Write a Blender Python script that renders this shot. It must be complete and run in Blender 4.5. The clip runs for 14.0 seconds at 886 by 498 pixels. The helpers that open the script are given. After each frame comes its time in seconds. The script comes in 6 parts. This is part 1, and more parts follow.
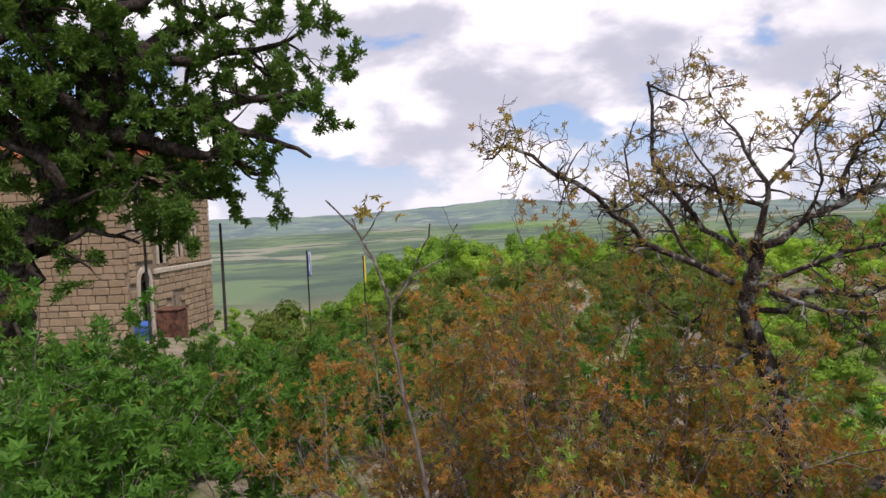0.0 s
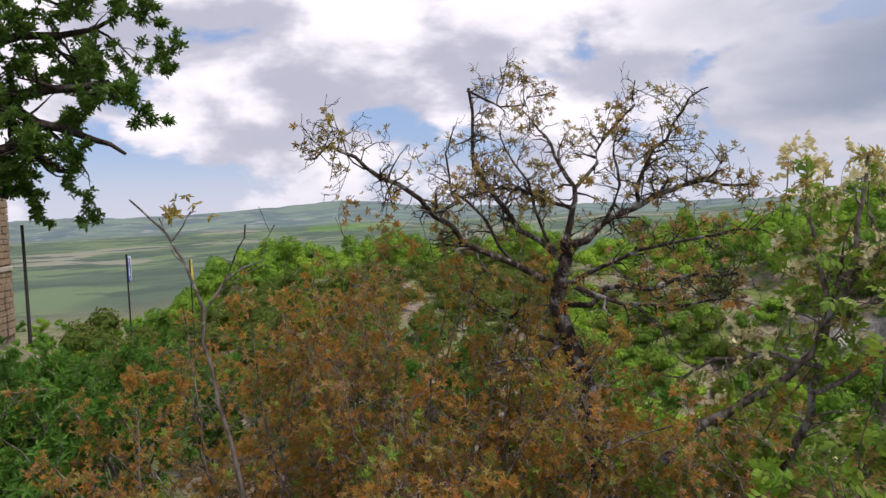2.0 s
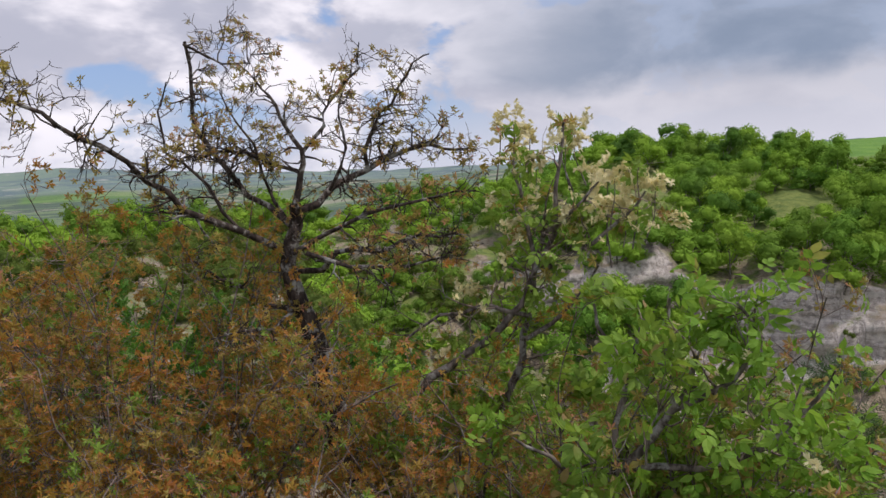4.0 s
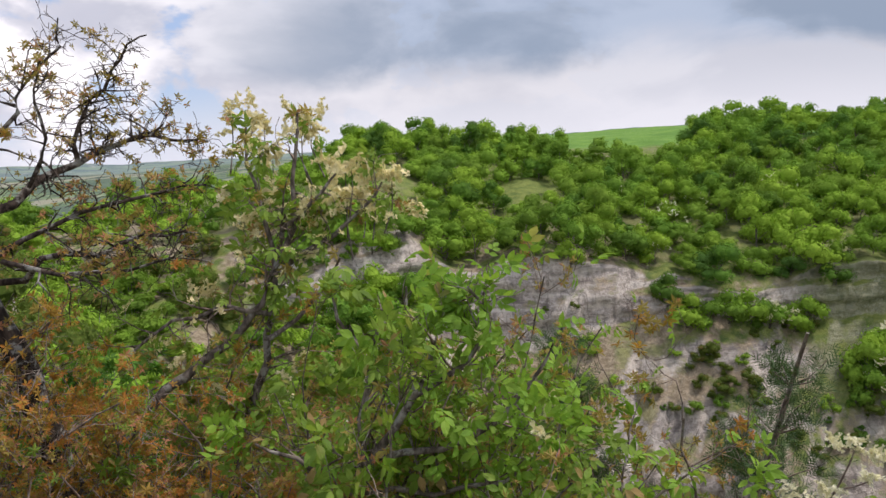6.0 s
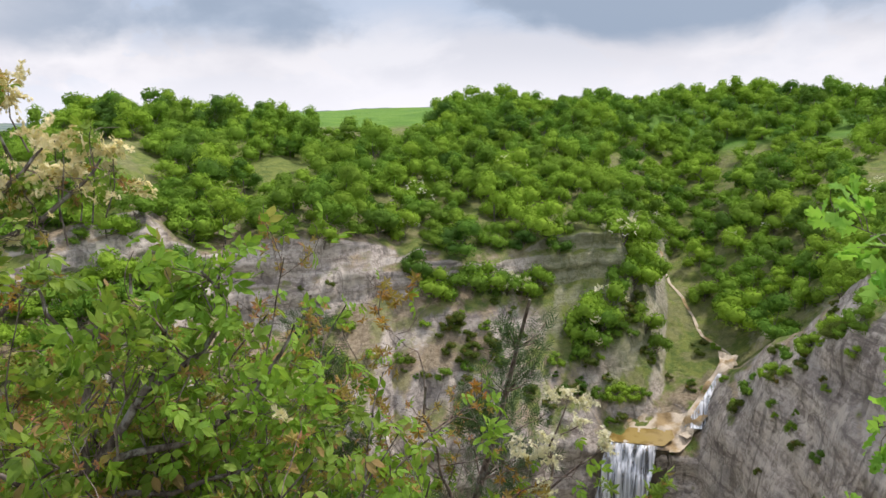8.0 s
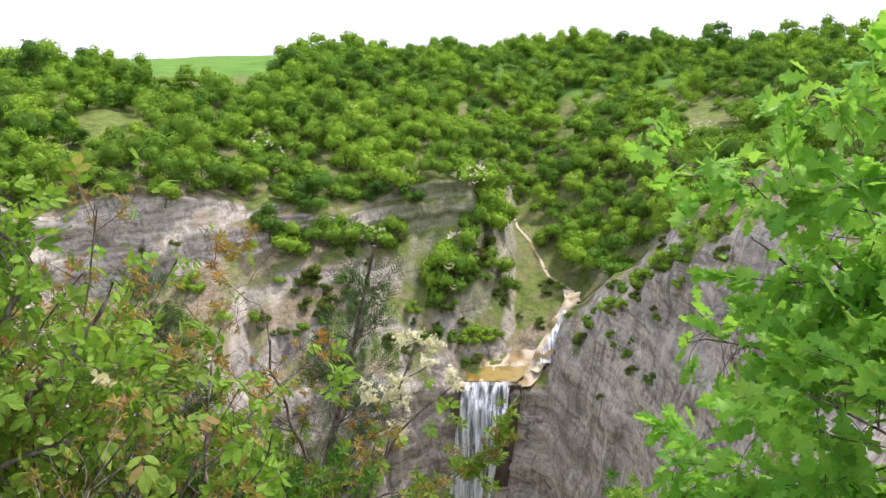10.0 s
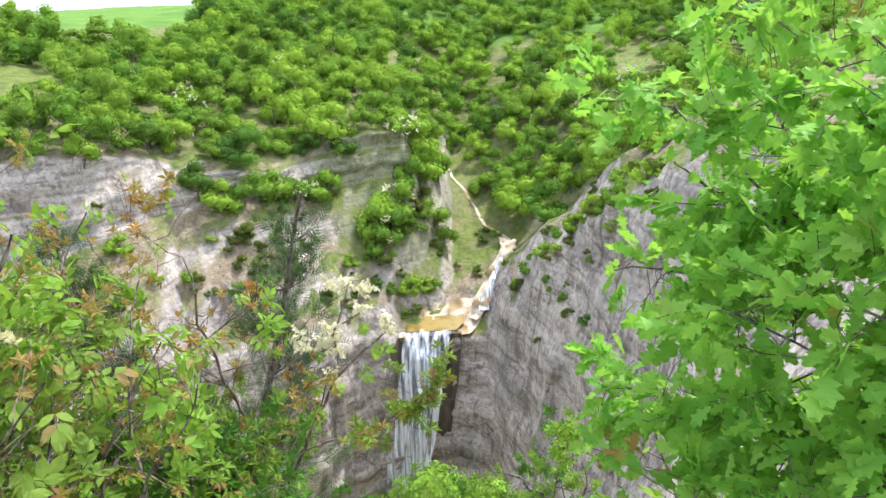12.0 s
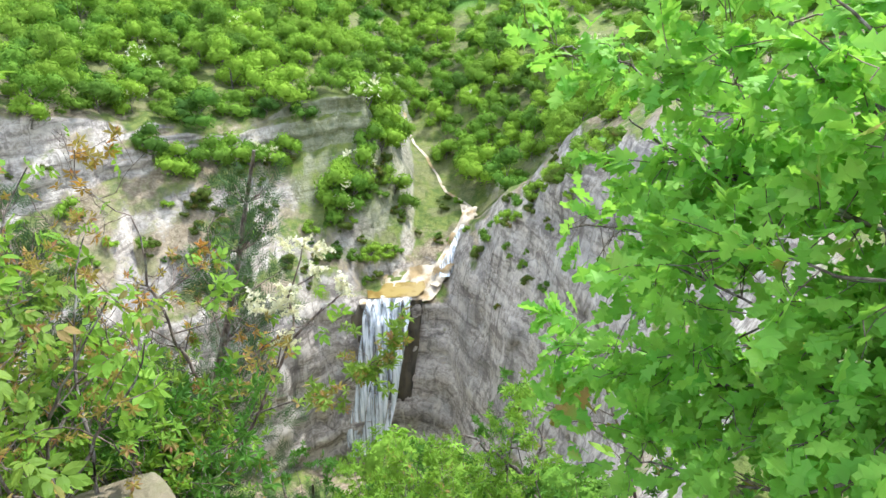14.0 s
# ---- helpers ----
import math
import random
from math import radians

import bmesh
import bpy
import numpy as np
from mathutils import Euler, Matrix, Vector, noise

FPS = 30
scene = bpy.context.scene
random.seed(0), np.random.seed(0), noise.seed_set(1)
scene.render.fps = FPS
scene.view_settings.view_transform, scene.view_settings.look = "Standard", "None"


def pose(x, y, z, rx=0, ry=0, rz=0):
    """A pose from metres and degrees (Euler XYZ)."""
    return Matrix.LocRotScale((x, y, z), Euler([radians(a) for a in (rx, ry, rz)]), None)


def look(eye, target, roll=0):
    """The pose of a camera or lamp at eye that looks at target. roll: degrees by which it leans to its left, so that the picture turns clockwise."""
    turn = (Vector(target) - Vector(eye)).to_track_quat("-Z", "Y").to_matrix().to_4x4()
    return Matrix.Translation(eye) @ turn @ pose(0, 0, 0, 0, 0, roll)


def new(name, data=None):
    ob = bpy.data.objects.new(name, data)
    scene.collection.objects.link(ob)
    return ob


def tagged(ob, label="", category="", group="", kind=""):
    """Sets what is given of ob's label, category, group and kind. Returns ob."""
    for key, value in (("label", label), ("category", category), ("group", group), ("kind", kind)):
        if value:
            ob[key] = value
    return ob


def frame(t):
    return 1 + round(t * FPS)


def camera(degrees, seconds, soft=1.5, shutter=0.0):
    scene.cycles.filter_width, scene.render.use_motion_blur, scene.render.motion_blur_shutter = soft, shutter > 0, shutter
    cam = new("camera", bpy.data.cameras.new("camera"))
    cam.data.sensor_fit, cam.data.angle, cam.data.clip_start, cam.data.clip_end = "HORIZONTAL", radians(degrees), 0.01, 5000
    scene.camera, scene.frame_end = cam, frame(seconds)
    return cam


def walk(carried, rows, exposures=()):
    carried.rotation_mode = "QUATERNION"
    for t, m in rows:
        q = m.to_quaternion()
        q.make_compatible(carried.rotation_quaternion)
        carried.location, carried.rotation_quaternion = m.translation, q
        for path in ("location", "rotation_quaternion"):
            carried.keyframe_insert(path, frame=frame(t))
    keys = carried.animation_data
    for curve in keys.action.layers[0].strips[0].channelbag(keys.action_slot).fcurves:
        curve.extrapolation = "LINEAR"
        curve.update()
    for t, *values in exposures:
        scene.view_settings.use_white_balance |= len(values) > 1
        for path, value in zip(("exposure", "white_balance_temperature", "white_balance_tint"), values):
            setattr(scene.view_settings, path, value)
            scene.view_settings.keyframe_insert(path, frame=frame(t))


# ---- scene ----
import collections

cam = camera(64.1, 14.0)
PATH = [
    (0, (0.476, -0.503, 2.194), (0.366, 1.492, 2.11), -2.6),
    (0.5, (0.501, -0.503, 2.196), (0.518, 1.495, 2.113), -2.7),
    (1, (0.519, -0.51, 2.192), (0.642, 1.485, 2.115), -2.6),
    (1.5, (0.539, -0.508, 2.191), (0.778, 1.476, 2.103), -2.4),
    (2, (0.546, -0.515, 2.188), (0.892, 1.453, 2.088), -2.5),
    (2.5, (0.577, -0.508, 2.18), (1.073, 1.424, 2.038), -2.6),
    (3, (0.615, -0.511, 2.173), (1.265, 1.372, 2.004), -3.1),
    (3.5, (0.634, -0.509, 2.163), (1.458, 1.303, 1.967), -2.8),
    (4, (0.684, -0.483, 2.163), (1.672, 1.241, 1.939), -2.8),
    (4.2, (0.697, -0.497, 2.158), (1.75, 1.187, 1.922), -2.8),
    (6.3, (0.852, -0.461, 2.152), (2.421, 0.745, 1.86), -2.6),
    (6.5, (0.88, -0.453, 2.144), (2.491, 0.692, 1.842), -2.1),
    (7, (0.866, -0.469, 2.146), (2.573, 0.522, 1.823), -1.1),
    (7.5, (0.857, -0.49, 2.147), (2.645, 0.336, 1.804), -0.9),
    (8, (0.85, -0.519, 2.153), (2.688, 0.178, 1.787), -1.4),
    (8.5, (0.845, -0.539, 2.152), (2.717, 0.053, 1.769), -1.2),
    (8.7, (0.837, -0.553, 2.152), (2.721, -0.01, 1.76), -1.1),
    (10.8, (0.959, -0.585, 2.068), (2.864, -0.377, 1.497), -1.7),
    (11, (0.962, -0.588, 2.061), (2.865, -0.394, 1.479), -1.9),
    (11.5, (0.964, -0.6, 2.048), (2.861, -0.439, 1.436), -1.9),
    (12, (0.962, -0.612, 2.034), (2.852, -0.491, 1.39), -2.0),
    (12.5, (0.967, -0.623, 2.02), (2.845, -0.538, 1.338), -2.0),
    (13, (0.966, -0.631, 2.009), (2.837, -0.583, 1.303), -1.1),
    (13.5, (0.972, -0.634, 1.995), (2.838, -0.603, 1.275), -0.7),
    (14, (0.978, -0.636, 1.99), (2.839, -0.623, 1.257), -0.5),
]
walk(cam, [(t, look(eye, target, roll)) for t, eye, target, roll in PATH],
     exposures=[(0, 0.0, 6500, 22), (3, -0.26, 6350, 21), (4.2, -0.22, 6350, 20), (6.5, 0.12, 6600, 18), (8.5, 0.32, 6650, 16), (11, 0.98, 6350, 16), (14, 1.26, 5950, 8)])

# ---- sky and sun ----
SUN_AZ, SUN_EL = 132.0, 58.0          # clockwise from +y, and height, in degrees
world = bpy.data.worlds.new("sky_world")
scene.world = world
world.use_nodes = True
wn, wl = world.node_tree.nodes, world.node_tree.links
wn.clear()


def wnode(kind, **values):
    n = wn.new(kind)
    for k, v in values.items():
        n.inputs[k].default_value = v
    return n


def wmath(op, a, b=None, clamp=False):
    n = wn.new("ShaderNodeMath")
    n.operation, n.use_clamp = op, clamp
    for i, v in enumerate((a, b)):
        if v is None:
            continue
        if isinstance(v, (int, float)):
            n.inputs[i].default_value = v
        else:
            wl.new(v, n.inputs[i])
    return n.outputs[0]


def wmix(fac, a, b):
    n = wn.new("ShaderNodeMix")
    n.data_type = "RGBA"
    for i, v in ((0, fac), (6, a), (7, b)):
        if isinstance(v, (tuple, float)):
            n.inputs[i].default_value = v
        else:
            wl.new(v, n.inputs[i])
    return n.outputs[2]


def wramp(v, lo, hi):
    n = wn.new("ShaderNodeMapRange")
    n.interpolation_type = "SMOOTHSTEP"
    n.inputs[1].default_value, n.inputs[2].default_value = lo, hi
    wl.new(v, n.inputs[0])
    return n.outputs[0]


sky = wn.new("ShaderNodeTexSky")
sky.sky_type, sky.sun_disc = "NISHITA", False
sky.sun_elevation, sky.sun_rotation = radians(SUN_EL), radians(SUN_AZ)
skyc = wn.new("ShaderNodeVectorMath")
skyc.operation = "SCALE"
skyc.inputs[3].default_value = 0.12
wl.new(sky.outputs[0], skyc.inputs[0])
coord = wn.new("ShaderNodeTexCoord")
sep = wn.new("ShaderNodeSeparateXYZ")
wl.new(coord.outputs["Generated"], sep.inputs[0])
dx, dy, dz = sep.outputs
# heaped clouds: billows flattened a little towards the horizon
heap = wn.new("ShaderNodeCombineXYZ")
wl.new(dx, heap.inputs[0]), wl.new(dy, heap.inputs[1])
wl.new(wmath("MULTIPLY", dz, 2.0), heap.inputs[2])


def lifted(offset):
    n = wn.new("ShaderNodeVectorMath")
    n.operation = "ADD"
    n.inputs[1].default_value = offset
    wl.new(heap.outputs[0], n.inputs[0])
    return n.outputs[0]


def density(at, detail):
    fine = wnode("ShaderNodeTexNoise", Scale=4.6, Detail=detail, Roughness=0.52, Distortion=0.2)
    broad = wnode("ShaderNodeTexNoise", Scale=1.9, Detail=2.0, Roughness=0.5)
    wl.new(at, fine.inputs["Vector"]), wl.new(at, broad.inputs["Vector"])
    return wmath("ADD", wmath("MULTIPLY", fine.outputs[0], 0.6), wmath("MULTIPLY", broad.outputs[0], 0.4))


here, above = density(lifted((0.0, 0.0, 0.0)), 9.0), density(lifted((0.05, -0.04, 0.11)), 5.0)
cover = wramp(here, 0.46, 0.505)
# a heavy grey bank stands over the gorge side, torn along its lower edge
east = wramp(wmath("ADD", dx, wmath("MULTIPLY", here, 0.5)), 0.62, 1.05)
high = wramp(wmath("ADD", dz, wmath("MULTIPLY", wmath("SUBTRACT", here, 0.5), 0.22)), 0.085, 0.135)
bank = wmath("MULTIPLY", east, wmath("MULTIPLY", high, 0.92))
lit = wmix(wramp(wmath("SUBTRACT", here, above), -0.085, 0.05), (0.60, 0.63, 0.70, 1), (1.12, 1.12, 1.12, 1))
lit = wmix(wmath("MULTIPLY", wramp(above, 0.54, 0.66), 0.5), lit, (0.50, 0.54, 0.62, 1))
grey = wmix(wramp(here, 0.42, 0.58), (0.42, 0.51, 0.62, 1), (0.25, 0.335, 0.44, 1))
lit = wmix(wmath("MULTIPLY", east, 0.8), lit, (0.56, 0.59, 0.63, 1))
cloud = wmix(bank, lit, grey)
cover = wmath("MAXIMUM", cover, wmath("MULTIPLY", east, 0.92))
blue = wmix(0.5, skyc.outputs[0], (0.36, 0.56, 0.90, 1))
both = wmix(cover, blue, cloud)
haze = wramp(dz, 0.11, -0.01)
both = wmix(wmath("MULTIPLY", haze, 0.75), both, (0.80, 0.83, 0.88, 1))
bg = wnode("ShaderNodeBackground", Strength=1.05)
wl.new(both, bg.inputs[0])
out = wn.new("ShaderNodeOutputWorld")
wl.new(bg.outputs[0], out.inputs[0])

sun = new("sun", bpy.data.lights.new("sun", "SUN"))
sun.data.energy, sun.data.angle, sun.data.color = 2.8, radians(1.5), (1.0, 0.95, 0.86)
a, e = radians(SUN_AZ), radians(SUN_EL)
sun.matrix_world = look((0, 0, 60), Vector((0, 0, 60)) - Vector((math.sin(a) * math.cos(e), math.cos(a) * math.cos(e), math.sin(e))))

# ---- materials ----


class Mat:
    """A node material in the making."""

    def __init__(self, name, rough=0.8, spec=0.3):
        self.m = bpy.data.materials.new(name)
        self.m.use_nodes = True
        self.n, self.l = self.m.node_tree.nodes, self.m.node_tree.links
        self.b = self.n["Principled BSDF"]
        self.b.inputs["Roughness"].default_value = rough
        self.b.inputs["Specular IOR Level"].default_value = spec

    def put(self, v, socket):
        if isinstance(v, (int, float, tuple)):
            socket.default_value = v
        else:
            self.l.new(v, socket)

    def noise(self, scale, detail=4.0, rough=0.55, vec=None, dist=0.0):
        n = self.n.new("ShaderNodeTexNoise")
        n.inputs["Scale"].default_value, n.inputs["Detail"].default_value = scale, detail
        n.inputs["Roughness"].default_value, n.inputs["Distortion"].default_value = rough, dist
        self.l.new(vec if vec is not None else self.place(), n.inputs["Vector"])
        return n.outputs[0]

    def place(self, stretch=None):
        g = self.n.new("ShaderNodeNewGeometry")
        if stretch is None:
            return g.outputs["Position"]
        s = self.n.new("ShaderNodeVectorMath")
        s.operation = "MULTIPLY"
        s.inputs[1].default_value = stretch
        self.l.new(g.outputs["Position"], s.inputs[0])
        return s.outputs[0]

    def ramp(self, v, lo, hi):
        n = self.n.new("ShaderNodeMapRange")
        n.interpolation_type = "SMOOTHSTEP"
        n.inputs[1].default_value, n.inputs[2].default_value = lo, hi
        self.l.new(v, n.inputs[0])
        return n.outputs[0]

    def math(self, op, a, b):
        n = self.n.new("ShaderNodeMath")
        n.operation = op
        self.put(a, n.inputs[0]), self.put(b, n.inputs[1])
        return n.outputs[0]

    def mix(self, fac, a, b, mode="MIX"):
        n = self.n.new("ShaderNodeMix")
        n.data_type, n.blend_type = "RGBA", mode
        for v, i in ((fac, 0), (a, 6), (b, 7)):
            self.put(v, n.inputs[i])
        return n.outputs[2]

    def attr(self, name):
        n = self.n.new("ShaderNodeAttribute")
        n.attribute_name = name
        return n.outputs

    def up(self):
        g = self.n.new("ShaderNodeNewGeometry")
        s = self.n.new("ShaderNodeSeparateXYZ")
        self.l.new(g.outputs["Normal"], s.inputs[0])
        return s.outputs[2]

    def island(self):
        return self.n.new("ShaderNodeNewGeometry").outputs["Random Per Island"]

    def each(self):
        return self.n.new("ShaderNodeObjectInfo").outputs["Random"]

    def bump(self, v, strength=0.4, distance=0.05):
        n = self.n.new("ShaderNodeBump")
        n.inputs["Strength"].default_value, n.inputs["Distance"].default_value = strength, distance
        self.l.new(v, n.inputs["Height"])
        self.l.new(n.outputs[0], self.b.inputs["Normal"])

    def done(self, colour):
        self.put(colour, self.b.inputs["Base Color"])
        return self.m


def leaf_mat(name, dark, light, odd=None, share=0.1, thin=0.35, rough=0.55, by_object=0.0, spec=0.18):
    """Leaves that vary one by one, with light shining through."""
    m = Mat(name, rough, spec)
    c = m.mix(m.island(), (*dark, 1), (*light, 1))
    if odd:
        w = m.n.new("ShaderNodeTexWhiteNoise")
        w.noise_dimensions = "1D"
        m.l.new(m.island(), w.inputs["W"])
        patch = m.math("ADD", m.math("MULTIPLY", m.noise(1.6, 2.0), 0.8), m.math("MULTIPLY", w.outputs[0], 0.5))
        c = m.mix(m.ramp(patch, 0.95 - share, 1.02 - share), c, (*odd, 1))
    if by_object:
        c = m.mix(m.ramp(m.noise(0.16, 3, 0.5), 0.42, 0.62), c, (dark[0] * 0.8, dark[1] * 0.72, dark[2], 1))
        tree = m.math("FRACT", m.math("ADD", m.each(), m.attr("tone")[2]), 0.0)
        c = m.mix(m.math("MULTIPLY", tree, by_object), c, (light[0] * 1.9, light[1] * 1.5, light[2] * 1.1, 1))
    c = m.mix(m.ramp(m.noise(9.0, 3.0), 0.35, 0.75), c, m.mix(0.35, c, (0.02, 0.03, 0.008, 1)))
    m.done(c)
    tr = m.n.new("ShaderNodeBsdfTranslucent")
    m.l.new(m.mix(0.5, c, (light[0] * 1.4, light[1] * 1.4, light[2] * 0.7, 1)), tr.inputs[0])
    mx = m.n.new("ShaderNodeMixShader")
    mx.inputs[0].default_value = thin
    m.l.new(m.b.outputs[0], mx.inputs[1]), m.l.new(tr.outputs[0], mx.inputs[2])
    m.l.new(mx.outputs[0], m.n["Material Output"].inputs[0])
    return m.m


def bark_mat(name, dark, light, lichen=0.5):
    m = Mat(name, 0.9, 0.2)
    v = m.noise(38, 5, vec=m.place((1, 1, 0.35)))
    c = m.mix(m.ramp(v, 0.35, 0.65), (*dark, 1), (*light, 1))
    c = m.mix(m.math("MULTIPLY", m.ramp(m.noise(14, 5, 0.65), 0.52, 0.62), lichen), c, (0.42, 0.42, 0.38, 1))
    m.bump(v, 0.7, 0.012)
    return m.done(c)


OAK_LEAF = leaf_mat("oak_leaf", (0.06, 0.13, 0.025), (0.14, 0.25, 0.045))
NEAR_OAK_LEAF = leaf_mat("near_oak_leaf", (0.15, 0.39, 0.055), (0.36, 0.62, 0.11), (0.36, 0.17, 0.07), 0.05, 0.45, 0.5)
RUST_LEAF = leaf_mat("rust_leaf", (0.27, 0.155, 0.03), (0.46, 0.30, 0.06), (0.50, 0.19, 0.05), 0.26, 0.4)
BRONZE_LEAF = leaf_mat("bronze_leaf", (0.25, 0.19, 0.045), (0.42, 0.34, 0.09), (0.46, 0.20, 0.12), 0.2, 0.35)
ASH_LEAF = leaf_mat("ash_leaf", (0.12, 0.22, 0.03), (0.26, 0.38, 0.06), (0.36, 0.24, 0.10), 0.12, 0.4)
BRIGHT_LEAF = leaf_mat("bright_leaf", (0.155, 0.32, 0.035), (0.29, 0.46, 0.065), (0.38, 0.25, 0.11), 0.06, 0.42)
BUSH_LEAF = leaf_mat("bush_leaf", (0.05, 0.14, 0.02), (0.13, 0.29, 0.04), (0.30, 0.20, 0.05), 0.06)
WOOD_LEAF = leaf_mat("wood_leaf", (0.085, 0.205, 0.03), (0.18, 0.35, 0.05), by_object=0.85, rough=0.75, thin=0.22, spec=0.04)
SCRUB_LEAF = leaf_mat("scrub_leaf", (0.08, 0.13, 0.025), (0.17, 0.235, 0.05), (0.28, 0.19, 0.07), 0.12, rough=0.75, spec=0.05)
JUNIPER_LEAF = leaf_mat("juniper_leaf", (0.04, 0.085, 0.03), (0.10, 0.17, 0.055), thin=0.1)
CREAM_FLOWER = leaf_mat("cream_flower", (0.72, 0.68, 0.50), (0.88, 0.86, 0.72), thin=0.3)
FADED_FLOWER = leaf_mat("faded_flower", (0.70, 0.61, 0.34), (0.86, 0.80, 0.54), thin=0.3)
OAK_BARK = bark_mat("oak_bark", (0.02, 0.015, 0.012), (0.07, 0.052, 0.042), 0.1)
DARK_BARK = bark_mat("dark_bark", (0.022, 0.016, 0.013), (0.085, 0.065, 0.052), 0.55)
GREY_BARK = bark_mat("grey_bark", (0.07, 0.055, 0.045), (0.20, 0.17, 0.145), 0.5)
TWIG_BARK = bark_mat("twig_bark", (0.09, 0.065, 0.055), (0.26, 0.20, 0.165), 0.4)

# ground: rock where it is steep, soil, grass and fields elsewhere
g = Mat("ground_cover", 0.92, 0.2)
strata = g.noise(0.7, 7, 0.66, g.place((0.35, 0.35, 2.0)), 0.3)
speck = g.noise(2.6, 9, 0.68)
blotch = g.noise(0.16, 6, 0.62)
cells = g.n.new("ShaderNodeTexVoronoi")
cells.feature = "DISTANCE_TO_EDGE"
cells.inputs["Scale"].default_value = 0.22
warp = g.n.new("ShaderNodeVectorMath")
warp.operation = "ADD"
g.l.new(g.place((1.0, 1.0, 0.75)), warp.inputs[0])
bend = g.n.new("ShaderNodeTexNoise")
bend.inputs["Scale"].default_value, bend.inputs["Detail"].default_value = 0.5, 5
g.l.new(g.place(), bend.inputs["Vector"])
stretch = g.n.new("ShaderNodeVectorMath")
stretch.operation = "SCALE"
stretch.inputs[3].default_value = 3.4
g.l.new(bend.outputs["Color"], stretch.inputs[0])
g.l.new(stretch.outputs[0], warp.inputs[1])
g.l.new(warp.outputs[0], cells.inputs["Vector"])
crack = cells.outputs["Distance"]
rock = g.mix(g.ramp(speck, 0.32, 0.68), (0.28, 0.245, 0.215, 1), (0.60, 0.54, 0.48, 1))
rock = g.mix(g.math("MULTIPLY", g.ramp(strata, 0.5, 0.60), 0.5), rock, (0.72, 0.67, 0.60, 1))
rock = g.mix(g.math("MULTIPLY", g.ramp(strata, 0.46, 0.40), 0.75), rock, (0.20, 0.17, 0.15, 1))
rock = g.mix(g.math("MULTIPLY", g.ramp(blotch, 0.48, 0.62), 0.65), rock, g.mix(0.6, rock, (0.17, 0.165, 0.17, 1)))
drip = g.noise(0.9, 5, 0.6, g.place((1, 1, 0.10)), 0.6)
rock = g.mix(g.math("MULTIPLY", g.ramp(drip, 0.54, 0.64), 0.55), rock, (0.12, 0.105, 0.095, 1))
rock = g.mix(g.math("MULTIPLY", g.ramp(drip, 0.40, 0.34), 0.5), rock, (0.70, 0.65, 0.58, 1))
rock = g.mix(g.math("MULTIPLY", g.ramp(crack, 0.025, 0.0), 0.4), rock, (0.055, 0.045, 0.04, 1))
soil = g.mix(g.ramp(speck, 0.3, 0.7), (0.165, 0.13, 0.085, 1), (0.36, 0.30, 0.215, 1))
grass = g.mix(g.ramp(g.noise(1.1, 6, 0.65), 0.3, 0.7), (0.07, 0.12, 0.028, 1), (0.20, 0.235, 0.062, 1))
c = g.mix(g.ramp(g.noise(0.35, 6, 0.6), 0.44, 0.56), soil, grass)
mask = g.n.new("ShaderNodeSeparateColor")
g.l.new(g.attr("cover")[0], mask.inputs[0])
c = g.mix(mask.outputs[0], c, g.mix(0.25, grass, (0.17, 0.20, 0.05, 1)))
c = g.mix(mask.outputs[1], c, soil)
steep = g.ramp(g.math("ADD", g.up(), g.math("MULTIPLY", g.math("SUBTRACT", speck, 0.5), 0.5)), 0.73, 0.56)
steep = g.math("MULTIPLY", steep, g.math("SUBTRACT", 1.0, g.math("MULTIPLY", mask.outputs[0], 0.6)))
c = g.mix(steep, c, rock)
# far plain: fields, woods and villages' pale specks, their colours dulled to paint in distance haze
field = g.noise(0.0042, 2, 0.4, g.place((1, 0.6, 1)))
plain = g.mix(g.ramp(field, 0.42, 0.47), (0.09, 0.135, 0.085, 1), (0.14, 0.20, 0.10, 1))
plain = g.mix(g.ramp(field, 0.54, 0.57), plain, (0.25, 0.25, 0.18, 1))
plain = g.mix(g.ramp(g.noise(0.012, 5, 0.6), 0.5, 0.56), plain, (0.07, 0.105, 0.075, 1))
# far hills: blue-grey distance haze painted into their colour
hazed_hill = g.mix(g.ramp(g.noise(0.004, 6, 0.6), 0.42, 0.6), (0.115, 0.165, 0.17, 1), (0.18, 0.245, 0.19, 1))
hazed_hill = g.mix(g.math("MULTIPLY", g.ramp(g.noise(0.012, 6, 0.6), 0.56, 0.66), 0.7), hazed_hill, (0.34, 0.34, 0.30, 1))
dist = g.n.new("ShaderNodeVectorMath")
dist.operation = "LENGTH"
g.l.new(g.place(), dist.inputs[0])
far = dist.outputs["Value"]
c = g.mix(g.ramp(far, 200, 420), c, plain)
c = g.mix(g.ramp(far, 2050, 2500), c, hazed_hill)
c = g.mix(mask.outputs[2], c, g.mix(g.ramp(g.noise(0.15, 4), 0.3, 0.7), (0.09, 0.20, 0.03, 1), (0.15, 0.28, 0.045, 1)))
g.bump(g.mix(0.5, speck, g.mix(0.4, strata, g.ramp(crack, 0.0, 0.12))), 0.7, 0.5)
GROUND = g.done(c)

